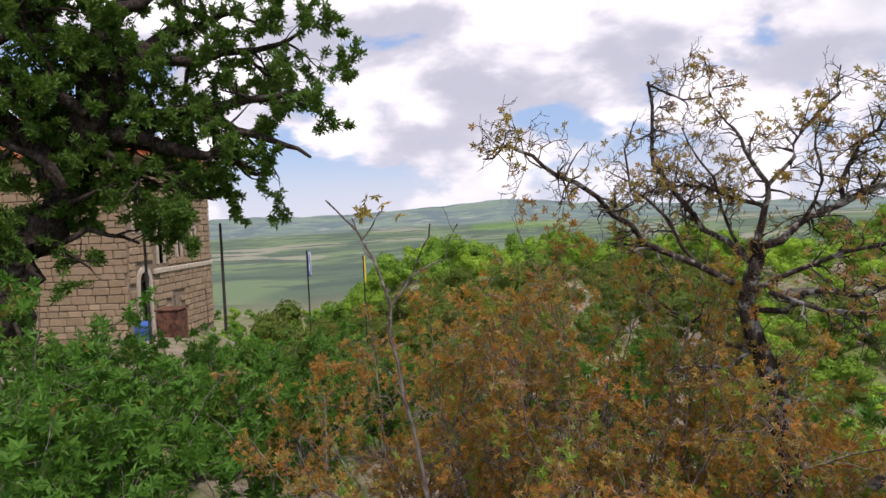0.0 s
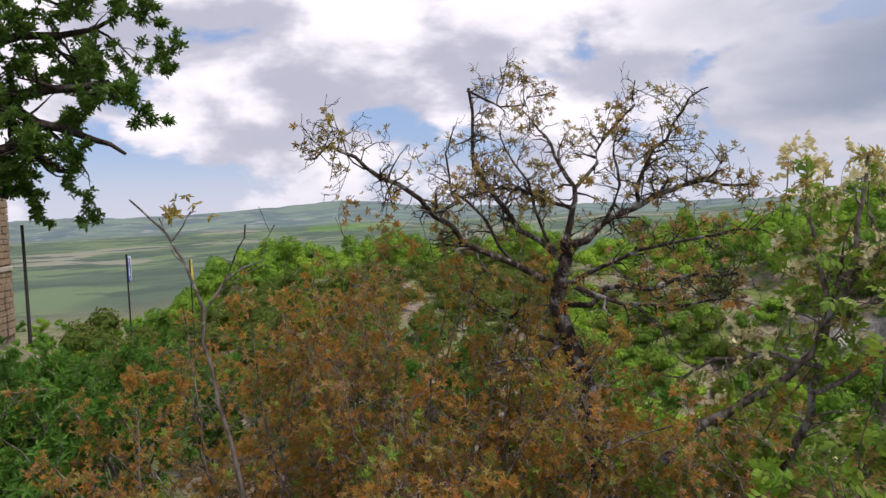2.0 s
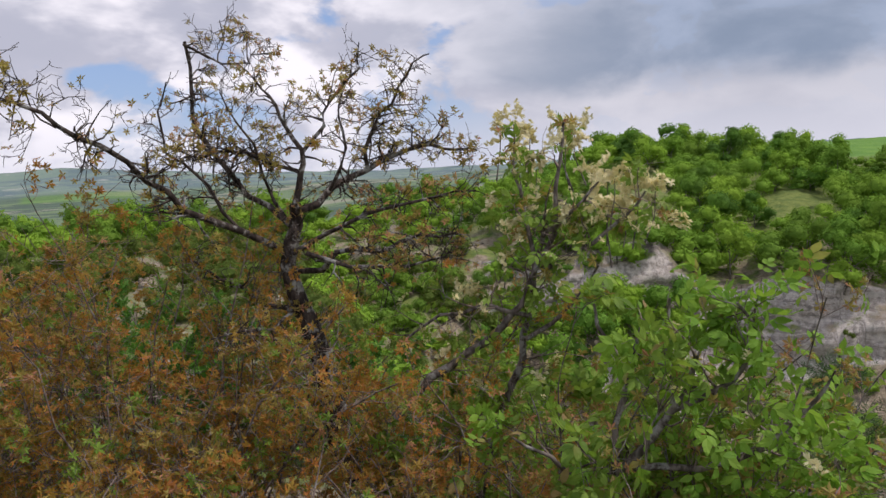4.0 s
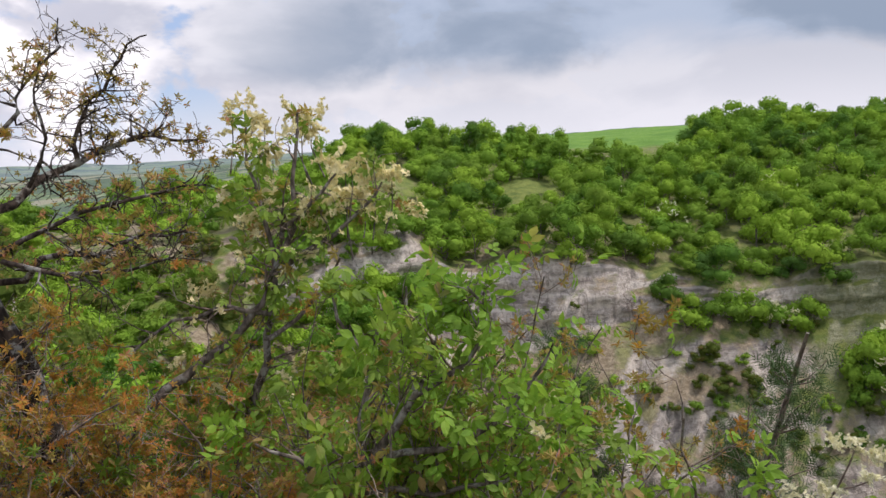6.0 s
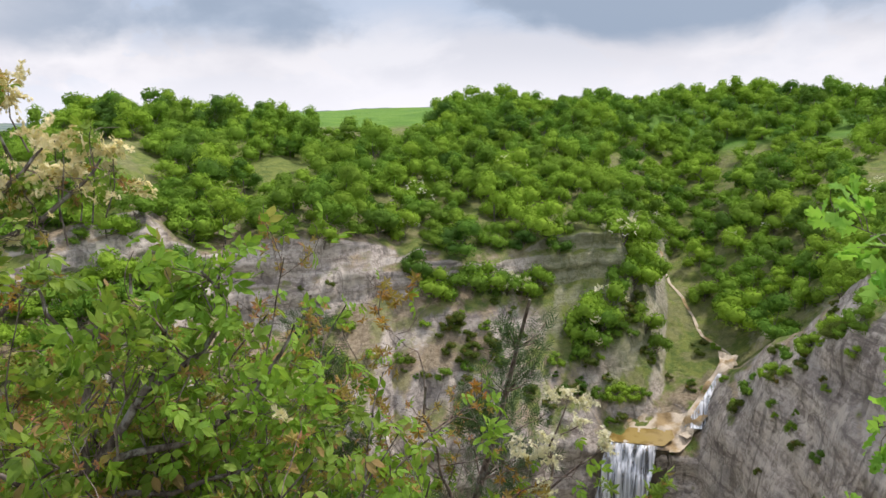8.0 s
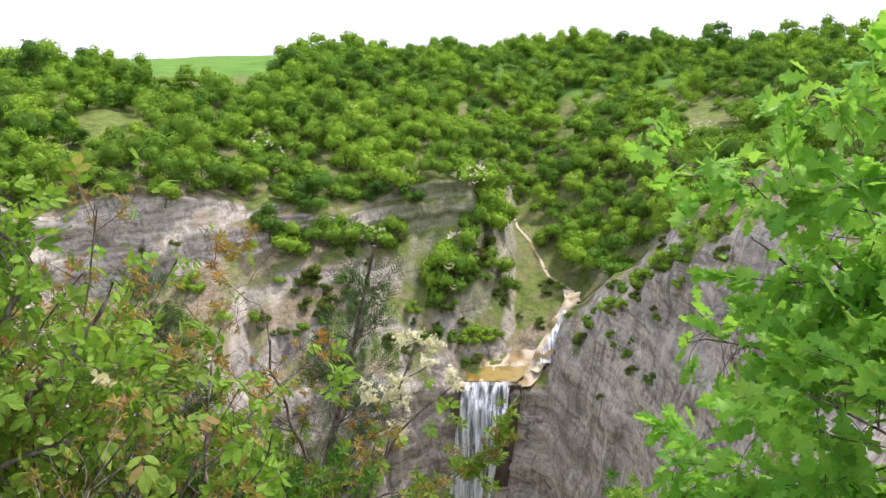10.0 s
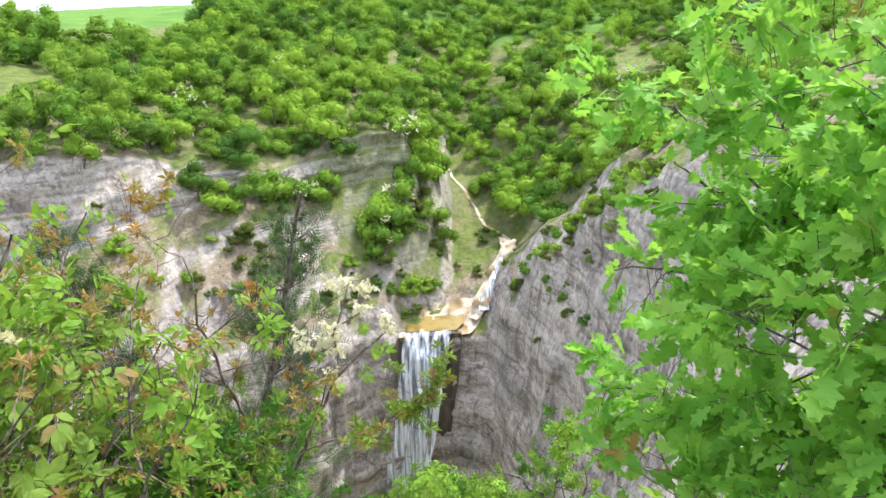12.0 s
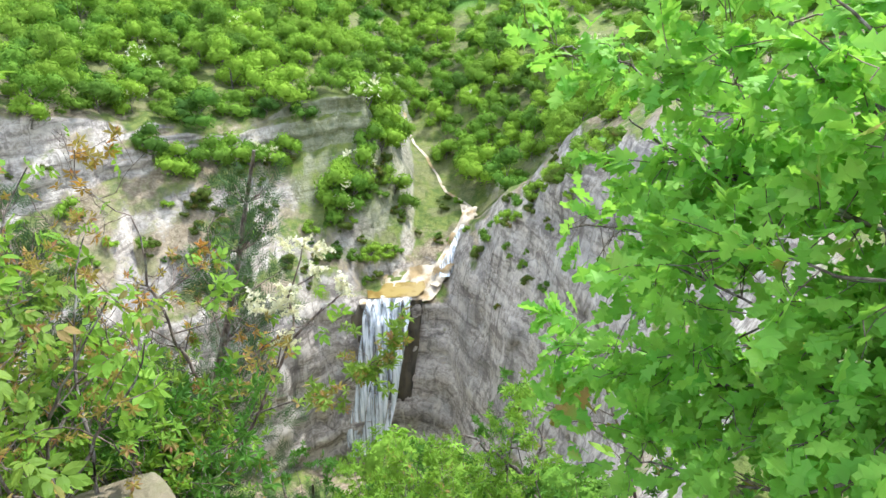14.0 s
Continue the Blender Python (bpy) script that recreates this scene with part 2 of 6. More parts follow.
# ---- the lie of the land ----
# Sections fanning out from the viewpoint, shaped to fit the camera's view: (distance, height) from the near lip,
# down into the gorge, up its inner wall, over a shelf and the cliff band, to the rim and the far country.
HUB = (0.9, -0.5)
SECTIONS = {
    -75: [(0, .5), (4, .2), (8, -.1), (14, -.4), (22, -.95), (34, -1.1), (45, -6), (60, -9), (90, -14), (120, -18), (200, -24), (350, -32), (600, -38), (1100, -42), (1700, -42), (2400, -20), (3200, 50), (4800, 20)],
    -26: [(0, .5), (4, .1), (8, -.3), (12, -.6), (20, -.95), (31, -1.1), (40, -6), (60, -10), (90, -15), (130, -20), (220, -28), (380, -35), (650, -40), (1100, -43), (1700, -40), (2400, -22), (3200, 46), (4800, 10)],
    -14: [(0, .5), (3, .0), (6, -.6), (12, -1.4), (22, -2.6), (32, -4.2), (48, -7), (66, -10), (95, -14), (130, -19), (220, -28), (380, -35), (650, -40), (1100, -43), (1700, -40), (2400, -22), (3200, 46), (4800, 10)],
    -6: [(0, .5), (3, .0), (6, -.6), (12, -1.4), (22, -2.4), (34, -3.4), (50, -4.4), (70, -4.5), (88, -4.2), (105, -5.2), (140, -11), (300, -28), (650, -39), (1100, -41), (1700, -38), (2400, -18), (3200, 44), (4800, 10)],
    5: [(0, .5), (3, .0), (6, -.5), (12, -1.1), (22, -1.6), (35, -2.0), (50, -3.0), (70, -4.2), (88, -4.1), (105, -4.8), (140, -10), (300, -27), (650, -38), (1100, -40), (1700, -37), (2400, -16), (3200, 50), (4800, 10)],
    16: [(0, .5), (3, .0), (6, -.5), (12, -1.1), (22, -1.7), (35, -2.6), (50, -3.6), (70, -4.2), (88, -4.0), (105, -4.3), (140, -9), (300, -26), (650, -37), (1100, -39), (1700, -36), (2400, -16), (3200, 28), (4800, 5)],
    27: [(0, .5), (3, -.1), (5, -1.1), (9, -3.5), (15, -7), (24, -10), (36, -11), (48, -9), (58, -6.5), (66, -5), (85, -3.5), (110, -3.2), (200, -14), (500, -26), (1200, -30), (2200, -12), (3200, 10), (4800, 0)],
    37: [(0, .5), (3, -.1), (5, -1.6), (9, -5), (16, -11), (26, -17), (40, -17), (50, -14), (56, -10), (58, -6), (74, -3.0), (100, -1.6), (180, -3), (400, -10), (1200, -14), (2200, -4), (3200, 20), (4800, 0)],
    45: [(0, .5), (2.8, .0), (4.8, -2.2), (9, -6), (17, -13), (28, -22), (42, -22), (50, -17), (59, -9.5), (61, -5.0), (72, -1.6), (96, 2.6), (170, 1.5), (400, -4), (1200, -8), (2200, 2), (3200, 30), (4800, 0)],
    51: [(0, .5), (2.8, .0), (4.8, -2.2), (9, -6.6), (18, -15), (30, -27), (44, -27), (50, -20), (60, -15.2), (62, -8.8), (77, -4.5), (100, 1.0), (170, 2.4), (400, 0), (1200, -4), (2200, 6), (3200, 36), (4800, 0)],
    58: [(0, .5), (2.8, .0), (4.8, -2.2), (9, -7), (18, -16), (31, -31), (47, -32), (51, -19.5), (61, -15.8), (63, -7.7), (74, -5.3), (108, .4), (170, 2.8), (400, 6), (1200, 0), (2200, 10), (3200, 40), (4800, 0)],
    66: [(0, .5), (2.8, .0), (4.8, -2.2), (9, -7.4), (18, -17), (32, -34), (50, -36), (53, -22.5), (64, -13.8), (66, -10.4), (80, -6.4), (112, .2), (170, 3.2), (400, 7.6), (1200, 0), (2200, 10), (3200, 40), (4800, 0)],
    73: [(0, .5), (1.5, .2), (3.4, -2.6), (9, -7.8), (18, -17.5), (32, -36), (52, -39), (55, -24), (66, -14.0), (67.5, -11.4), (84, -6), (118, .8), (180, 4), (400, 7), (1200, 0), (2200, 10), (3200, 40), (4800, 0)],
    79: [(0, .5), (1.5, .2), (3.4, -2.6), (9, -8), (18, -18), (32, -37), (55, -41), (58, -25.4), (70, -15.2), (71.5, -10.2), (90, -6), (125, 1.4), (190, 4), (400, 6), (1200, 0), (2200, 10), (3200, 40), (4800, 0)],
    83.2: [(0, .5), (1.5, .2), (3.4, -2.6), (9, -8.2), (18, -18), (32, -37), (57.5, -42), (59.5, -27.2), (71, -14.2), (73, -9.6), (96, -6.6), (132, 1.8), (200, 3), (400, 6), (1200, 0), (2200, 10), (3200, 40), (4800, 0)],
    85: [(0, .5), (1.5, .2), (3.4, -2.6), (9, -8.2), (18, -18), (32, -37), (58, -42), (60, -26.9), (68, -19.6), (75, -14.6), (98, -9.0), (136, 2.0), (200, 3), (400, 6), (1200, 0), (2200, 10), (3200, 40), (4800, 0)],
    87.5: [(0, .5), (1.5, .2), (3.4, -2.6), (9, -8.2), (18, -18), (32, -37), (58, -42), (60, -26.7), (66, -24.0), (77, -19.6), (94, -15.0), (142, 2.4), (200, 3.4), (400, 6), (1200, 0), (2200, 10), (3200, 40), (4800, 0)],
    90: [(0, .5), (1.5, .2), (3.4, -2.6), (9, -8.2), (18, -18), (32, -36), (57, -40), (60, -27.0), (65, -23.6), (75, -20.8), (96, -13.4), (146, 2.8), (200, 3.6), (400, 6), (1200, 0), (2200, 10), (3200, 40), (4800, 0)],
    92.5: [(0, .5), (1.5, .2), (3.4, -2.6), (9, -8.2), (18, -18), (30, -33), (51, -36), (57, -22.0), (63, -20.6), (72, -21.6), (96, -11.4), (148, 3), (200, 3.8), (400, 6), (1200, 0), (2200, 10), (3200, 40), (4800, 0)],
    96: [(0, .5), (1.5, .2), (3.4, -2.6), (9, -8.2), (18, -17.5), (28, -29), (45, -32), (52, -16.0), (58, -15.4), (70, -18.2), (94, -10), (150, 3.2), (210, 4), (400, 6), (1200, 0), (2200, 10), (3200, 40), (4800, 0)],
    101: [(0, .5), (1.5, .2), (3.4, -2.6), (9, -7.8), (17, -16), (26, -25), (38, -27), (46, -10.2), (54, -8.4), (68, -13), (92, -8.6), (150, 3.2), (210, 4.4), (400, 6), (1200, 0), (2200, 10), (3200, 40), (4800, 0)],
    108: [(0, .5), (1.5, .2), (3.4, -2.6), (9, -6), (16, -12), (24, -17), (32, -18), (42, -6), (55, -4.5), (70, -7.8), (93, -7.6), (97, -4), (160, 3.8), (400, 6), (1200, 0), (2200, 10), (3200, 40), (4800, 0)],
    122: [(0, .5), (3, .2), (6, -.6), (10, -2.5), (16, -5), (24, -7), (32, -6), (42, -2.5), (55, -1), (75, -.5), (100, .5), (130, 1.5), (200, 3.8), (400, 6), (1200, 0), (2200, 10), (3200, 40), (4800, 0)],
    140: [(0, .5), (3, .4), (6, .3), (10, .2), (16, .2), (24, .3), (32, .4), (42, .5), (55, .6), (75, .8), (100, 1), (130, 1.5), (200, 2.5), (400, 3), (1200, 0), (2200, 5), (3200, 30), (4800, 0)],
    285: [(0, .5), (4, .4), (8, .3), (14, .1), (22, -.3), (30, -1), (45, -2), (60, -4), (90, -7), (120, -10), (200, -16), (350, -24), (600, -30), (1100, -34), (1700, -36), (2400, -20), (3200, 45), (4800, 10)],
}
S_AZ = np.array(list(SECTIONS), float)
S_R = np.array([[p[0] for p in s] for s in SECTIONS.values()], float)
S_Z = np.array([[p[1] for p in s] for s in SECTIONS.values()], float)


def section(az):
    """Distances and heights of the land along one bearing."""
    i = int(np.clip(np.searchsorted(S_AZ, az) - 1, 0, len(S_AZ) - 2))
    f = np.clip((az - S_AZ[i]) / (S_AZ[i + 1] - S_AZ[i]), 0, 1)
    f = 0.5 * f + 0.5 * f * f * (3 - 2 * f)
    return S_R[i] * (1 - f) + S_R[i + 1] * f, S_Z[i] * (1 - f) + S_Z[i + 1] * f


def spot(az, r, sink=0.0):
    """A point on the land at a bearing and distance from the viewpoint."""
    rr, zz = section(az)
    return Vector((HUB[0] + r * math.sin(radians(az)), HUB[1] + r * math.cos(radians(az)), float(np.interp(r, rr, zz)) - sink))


def lattice(p, seed=0):
    """Smooth value noise for many points at once."""
    q = np.floor(p).astype(np.int64)
    f = p - q
    f = f * f * (3 - 2 * f)
    total = np.zeros(len(p))
    for cx in (0, 1):
        for cy in (0, 1):
            for cz in (0, 1):
                h = (q[:, 0] + cx) * 374761393 + (q[:, 1] + cy) * 668265263 + (q[:, 2] + cz) * 1274126177 + seed * 144665
                h = (h ^ (h >> 13)) * 1274126177
                h = ((h ^ (h >> 16)) & 0xFFFF) / 65535.0
                w = np.where(cx, f[:, 0], 1 - f[:, 0]) * np.where(cy, f[:, 1], 1 - f[:, 1]) * np.where(cz, f[:, 2], 1 - f[:, 2])
                total += w * h
    return total * 2 - 1


def fractal(p, octaves=4, seed=0, gain=0.5):
    total, amp = np.zeros(len(p)), 1.0
    for o in range(octaves):
        total += amp * lattice(p * 2.0 ** o + 17.3 * o, seed + o)
        amp *= gain
    return total


def mesh_of(name, verts, faces, material, smooth=True):
    """faces: tuples of vertices, or an array of corners and an array of corner counts."""
    me = bpy.data.meshes.new(name)
    if isinstance(faces, list):
        counts = np.array([len(f) for f in faces], np.int32)
        corners = np.array([i for f in faces for i in f], np.int32)
    else:
        corners, counts = faces
    verts = np.asarray(verts, np.float32)
    me.vertices.add(len(verts))
    me.vertices.foreach_set("co", verts.ravel())
    me.loops.add(len(corners))
    me.loops.foreach_set("vertex_index", np.asarray(corners, np.int32))
    me.polygons.add(len(counts))
    starts = np.concatenate([[0], np.cumsum(counts)[:-1]]).astype(np.int32)
    me.polygons.foreach_set("loop_start", starts)
    me.update(calc_edges=True)
    me.polygons.foreach_set("use_smooth", np.full(len(counts), bool(smooth)))
    me.materials.append(material)
    return me


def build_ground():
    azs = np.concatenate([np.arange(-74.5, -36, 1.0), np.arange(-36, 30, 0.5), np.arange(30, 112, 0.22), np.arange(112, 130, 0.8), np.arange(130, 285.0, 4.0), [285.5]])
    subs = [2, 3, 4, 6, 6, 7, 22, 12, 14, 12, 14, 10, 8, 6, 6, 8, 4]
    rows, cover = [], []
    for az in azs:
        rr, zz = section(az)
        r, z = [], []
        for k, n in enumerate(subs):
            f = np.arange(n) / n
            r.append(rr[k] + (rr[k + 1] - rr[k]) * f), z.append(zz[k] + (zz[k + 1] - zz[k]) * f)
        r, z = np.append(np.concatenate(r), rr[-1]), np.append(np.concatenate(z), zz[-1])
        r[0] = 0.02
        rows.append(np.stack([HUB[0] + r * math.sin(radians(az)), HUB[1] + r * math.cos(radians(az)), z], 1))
        meadow = np.exp(-((az - 56.5) / 2.4) ** 2 - ((r - 83) / 9) ** 2) + np.exp(-((az - 79.5) / 2.2) ** 2 - ((r - 67.5) / 3.4) ** 2) + np.exp(-((az - 84) / 2.0) ** 2 - ((r - 69) / 4.4) ** 2)
        bare = np.exp(-((az - 58.8) / 0.7) ** 2 - ((r - 73) / 4) ** 2) + np.exp(-((az - 6.2) / 1.6) ** 2 - ((r - 33) / 9) ** 2) + 0.5 * np.exp(-((az - 65) / 6) ** 2 - ((r - 58) / 5) ** 2)
        meadow = meadow + 0.45 * ((r > 66) & (r < 175) & (az > 30) & (az < 120)) * np.clip((r - 66) / 6, 0, 1)
        green = ((r > 122) & (r < 460) & (az > 52) & (az < 120)) * 1.0 + ((r > 1850) & (r < 2250) & (az > -1) & (az < 7)) * 0.55
        cover.append(np.stack([np.clip(meadow * 1.5, 0, 1), np.clip(bare * 1.3, 0, 1), np.clip(green, 0, 1), np.ones(len(r))], 1))
    n = len(rows[0])
    v, cover = np.concatenate(rows), np.concatenate(cover)
    r = np.hypot(v[:, 0] - HUB[0], v[:, 1] - HUB[1])
    # rough it up: crags where the land is near and broken, swells far off
    amp = np.interp(r, [0, 3, 12, 40, 90, 130, 400, 2000, 3200, 4800], [0, .05, .3, 1.0, 1.0, .6, 1.5, 3, 55, 60])
    size = np.interp(r, [0, 20, 60, 120, 400, 3000], [1.0, 2.5, 4.5, 6, 60, 650])
    q = v / size[:, None] * np.array([1, 1, 0.8])
    push = fractal(q, 5, 3, 0.55)
    ledge = np.tanh(2.5 * np.sin(v[:, 2] * 1.7 + 3.0 * fractal(v / 9.0, 2, 9))) + 0.5 * np.sin(v[:, 2] * 5.0 + 4 * fractal(v / 5.0, 2, 5))
    out = np.stack([(v[:, 0] - HUB[0]) / np.maximum(r, .1), (v[:, 1] - HUB[1]) / np.maximum(r, .1)], 1)
    craggy = ((r > 30) & (r < 110)) * 1.0
    shift = amp * (0.55 * fractal(q, 4, 21, 0.55)) * ((r < 130) & (r > 4)) + craggy * (0.26 * ledge - 0.55 * np.abs(fractal(v / np.array([3.2, 3.2, 9.0]), 3, 40)))
    # buttresses on the inner wall, and slanting folds on the great slab beside the fall
    turn = np.degrees(np.arctan2(v[:, 0] - HUB[0], v[:, 1] - HUB[1]))
    side = np.radians(turn) * 56.0
    upright = np.exp(-((turn - 70) / 13) ** 4) * np.exp(-((r - 54.5) / 7) ** 4)
    slab = np.exp(-((turn - 99) / 7.5) ** 4) * np.exp(-((r - 46) / 11) ** 4)
    ribs = np.abs(fractal(np.stack([side / 3.6, v[:, 2] / 16, 0 * r + 2.5], 1), 3, 61))
    folds = np.abs(fractal(np.stack([(0.9 * side - 0.45 * v[:, 2]) / 3.4, (0.45 * side + 0.9 * v[:, 2]) / 20, 0 * r + 5.5], 1), 3, 71))
    shift += upright * (2.6 * ribs - 0.8) * -1.0 + slab * (0.7 - 2.4 * folds)
    v[:, :2] += out * shift[:, None]
    v[:, 2] += amp * 0.5 * push
    faces = []
    for i in range(len(azs) - 1):
        a0, b0 = i * n, (i + 1) * n
        faces += [(a0 + j, a0 + j + 1, b0 + j + 1, b0 + j) for j in range(n - 1)]
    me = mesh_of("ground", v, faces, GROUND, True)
    layer = me.color_attributes.new("cover", "FLOAT_COLOR", "POINT")
    layer.data.foreach_set("color", cover.astype(np.float32).ravel())
    return tagged(new("ground", me), "rocky gorge, scrub slopes and far farmland in one sheet", "ground", kind="structure")


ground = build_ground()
bpy.context.view_layer.update()
smooth_spot = spot


def spot(az, r, sink=0.0):
    """A point on the built land at a bearing and distance from the viewpoint."""
    p = smooth_spot(az, r, sink)
    if r < 2:
        return p
    hit, place, _, _ = ground.ray_cast((p.x, p.y, p.z + 6), (0, 0, -1))
    return Vector((p.x, p.y, place.z - sink)) if hit else p

# ---- growing things ----


def unit(v):
    return v / max(1e-9, float(np.linalg.norm(v)))


def wander(rng, start, way, length, steps, bend, lift=0.0):
    """A crooked line that starts one way and strays."""
    pts, p, d = [np.array(start, float)], np.array(start, float), unit(np.array(way, float))
    for _ in range(steps):
        d = unit(d + rng.normal(0, bend, 3) + np.array([0, 0, lift]))
        p = p + d * length / steps
        pts.append(p)
    return np.array(pts)


def sprout(rng, limbs, levels, out, fade=0.0):
    """Side shoots along each limb, and shoots on those. levels: (count per metre, length, spread, bend, lift, thickness)."""
    if not levels:
        return
    per, length, spread, bend, lift, thick = levels[0]
    made = []
    for pts, r0, r1 in limbs:
        seg = np.linalg.norm(np.diff(pts, axis=0), axis=1)
        total = seg.sum()
        count = max(1, int(rng.poisson(per * total)))
        for _ in range(count):
            f = rng.uniform(0.22, 1.0) * total
            k = int(min(len(seg) - 1, np.searchsorted(np.cumsum(seg), f)))
            along = (f - (np.cumsum(seg)[k] - seg[k])) / max(seg[k], 1e-6)
            p = pts[k] + (pts[k + 1] - pts[k]) * along
            d = unit(unit(pts[k + 1] - pts[k]) * (1 - spread) + rng.normal(0, 1, 3) * spread)
            size = length * rng.uniform(0.45, 1.25) * (1 + 0.3 * fade - fade * f / total)
            made.append((wander(rng, p, d, size, 5 if size > 0.3 else 3, bend, lift), max(0.0018, min(thick, (r0 + (r1 - r0) * f / total) * 0.7)), 0.0014))
    out += made
    sprout(rng, made, levels[1:], out, fade)


def tubes(limbs, sides=6, fine=4):
    """Tapered, rounded limbs as vertices and faces."""
    alike = collections.defaultdict(list)
    for pts, r0, r1 in limbs:
        alike[len(pts), sides if r0 > 0.012 else fine].append((pts, r0, r1))
    verts, corners, counts, base = [], [], [], 0
    for (n, s), some in alike.items():
        p = np.array([q[0] for q in some])
        m = len(p)
        d = np.gradient(p, axis=1)
        d /= np.maximum(np.linalg.norm(d, axis=2, keepdims=True), 1e-9)
        ref = np.where(np.abs(d[..., 2:3]) > 0.9, np.array([1.0, 0, 0]), np.array([0, 0, 1.0]))
        u = np.cross(d, ref)
        u /= np.maximum(np.linalg.norm(u, axis=2, keepdims=True), 1e-9)
        w = np.cross(d, u)
        f = np.linspace(0, 1, n)[None, :]
        rad = np.array([q[1] for q in some])[:, None] * (1 - f) + np.array([q[2] for q in some])[:, None] * f
        a = np.arange(s) * 2 * math.pi / s
        v = p[:, None] + (u[:, None] * np.cos(a)[None, :, None, None] + w[:, None] * np.sin(a)[None, :, None, None]) * rad[:, None, :, None]
        verts.append(v.reshape(-1, 3))
        quads = np.array([(k * n + i, k * n + i + 1, (k + 1) % s * n + i + 1, (k + 1) % s * n + i) for k in range(s) for i in range(n - 1)])
        cap = np.array([k * n + n - 1 for k in range(s)])
        starts = base + np.arange(m) * s * n
        corners += [(starts[:, None] + quads.ravel()[None, :]).ravel(), (starts[:, None] + cap[None, :]).ravel()]
        counts += [np.full(m * len(quads), 4), np.full(m, s)]
        base += m * s * n
    return np.concatenate(verts), (np.concatenate(corners), np.concatenate(counts))


def crooked(rng, limbs, step=0.12, jitter=0.012):
    """Drawn limbs with knees and kinks put in."""
    out = []
    for pts, r0, r1 in limbs:
        pts = np.array(pts, float)
        fine = [pts[0]]
        for a, b in zip(pts[:-1], pts[1:]):
            n = max(2, int(np.linalg.norm(b - a) / step))
            for i in range(1, n + 1):
                fine.append(a + (b - a) * i / n + rng.normal(0, jitter, 3) * (1 if i < n else 0.4))
        out.append((np.array(fine), r0, r1))
    return out


# leaf shapes: x across, y along, a little folded
def half_fold(outline, fold=0.16):
    n = len(outline)
    v = [(0, y, 0) for _, y in outline] + [(x, y, abs(x) * fold - 0.12 * y * y) for x, y in outline] + [(-x, y, abs(x) * fold - 0.12 * y * y) for x, y in outline]
    f = []
    for i in range(n - 1):
        f += [(i, n + i, n + i + 1, i + 1), (i, i + 1, 2 * n + i + 1, 2 * n + i)]
    return np.array(v, float), f


OAK = half_fold([(0.01, 0), (0.16, 0.18), (0.09, 0.27), (0.30, 0.44), (0.15, 0.52), (0.33, 0.74), (0.17, 0.80), (0.12, 0.97), (0.0, 1.0)])
OVAL = half_fold([(0.0, 0), (0.17, 0.25), (0.2, 0.5), (0.1, 0.8), (0.0, 1.0)])
SPLIT = (np.array([(0, 0, 0), (0.28, 0.42, 0.08), (0, 1, -0.1), (-0.28, 0.42, 0.08)], float), [(0, 1, 2, 3)])


def spray(pieces):
    """Several copies of a leaf shape, each (x, y, z, turn, tilt, size), joined into one leaf."""
    def make(shape):
        vs, fs, base = [], [], 0
        for x, y, z, turn, tilt, size in pieces:
            m = np.array(Euler((radians(tilt), 0, radians(turn))).to_matrix())
            vs.append(shape[0] * size @ m.T + np.array([x, y, z]))
            fs += [tuple(i + base for i in f) for f in shape[1]]
            base += len(shape[0])
        return np.concatenate(vs), fs
    return make


BROAD = half_fold([(0.0, 0), (0.2, 0.22), (0.25, 0.45), (0.13, 0.78), (0.0, 1.0)], 0.25)
PINNATE = spray([(0, 0.28, 0, -64, -18, 0.46), (0, 0.28, 0, 64, -18, 0.46), (0, 0.56, -0.03, -50, -26, 0.52), (0, 0.56, -0.03, 50, -26, 0.52), (0, 0.7, -0.05, 0, -34, 0.58)])(BROAD)
CLUMP = spray([(0, 0, 0, 0, 10, 1.0), (0.1, 0, 0, -80, 25, 0.9), (-0.1, 0, 0.05, 95, 20, 0.9)])(SPLIT)
FOLD = (np.array([(0, 0, 0), (0.20, 0.5, 0.07), (0, 1, -0.1), (-0.20, 0.5, 0.07)], float), [(0, 1, 2), (0, 2, 3)])
TUFT = spray([(0, 0, 0, 0, 30, 1.0), (0, 0, 0, -60, 10, 0.95), (0, 0, 0, 60, 15, 0.9), (0, 0, 0, 120, 25, 0.8), (0, 0, 0, -120, 20, 0.85), (0, 0, 0.05, 180, 50, 0.7)])(FOLD)
TUFT_SMALL = spray([(0, 0, 0, 0, 30, 1.0), (0, 0, 0, -75, 10, 0.95), (0, 0, 0, 70, 15, 0.9), (0, 0, 0.03, 170, 35, 0.8)])(FOLD)
NEEDLES = spray([(0, 0.1 * k, 0, 50 * (-1) ** k, 15, 0.4) for k in range(8)] + [(0, 0.75, 0, 0, 0, 0.4)])((np.array([(-.06, 0, 0), (.06, 0, 0), (0.02, 1, 0.1), (-0.02, 1, 0.1)], float), [(0, 1, 2, 3)]))
PANICLE = spray([(0.05 * math.sin(k * 2.4), 0.07 * k, 0.05 * math.cos(k * 2.4), 137 * k, 10 + 20 * math.sin(k), 0.42 - 0.018 * k) for k in range(13)])(
    (np.array([(0, 0, 0), (0.16, 0.45, 0.05), (0.02, 1, 0), (-0.16, 0.45, 0.06), (0.3, 0.6, -0.05), (0.18, 0.9, 0.02), (-0.3, 0.55, 0.1), (-0.2, 0.9, -0.04)], float), [(0, 1, 2, 3), (0, 4, 5), (0, 6, 7)]))


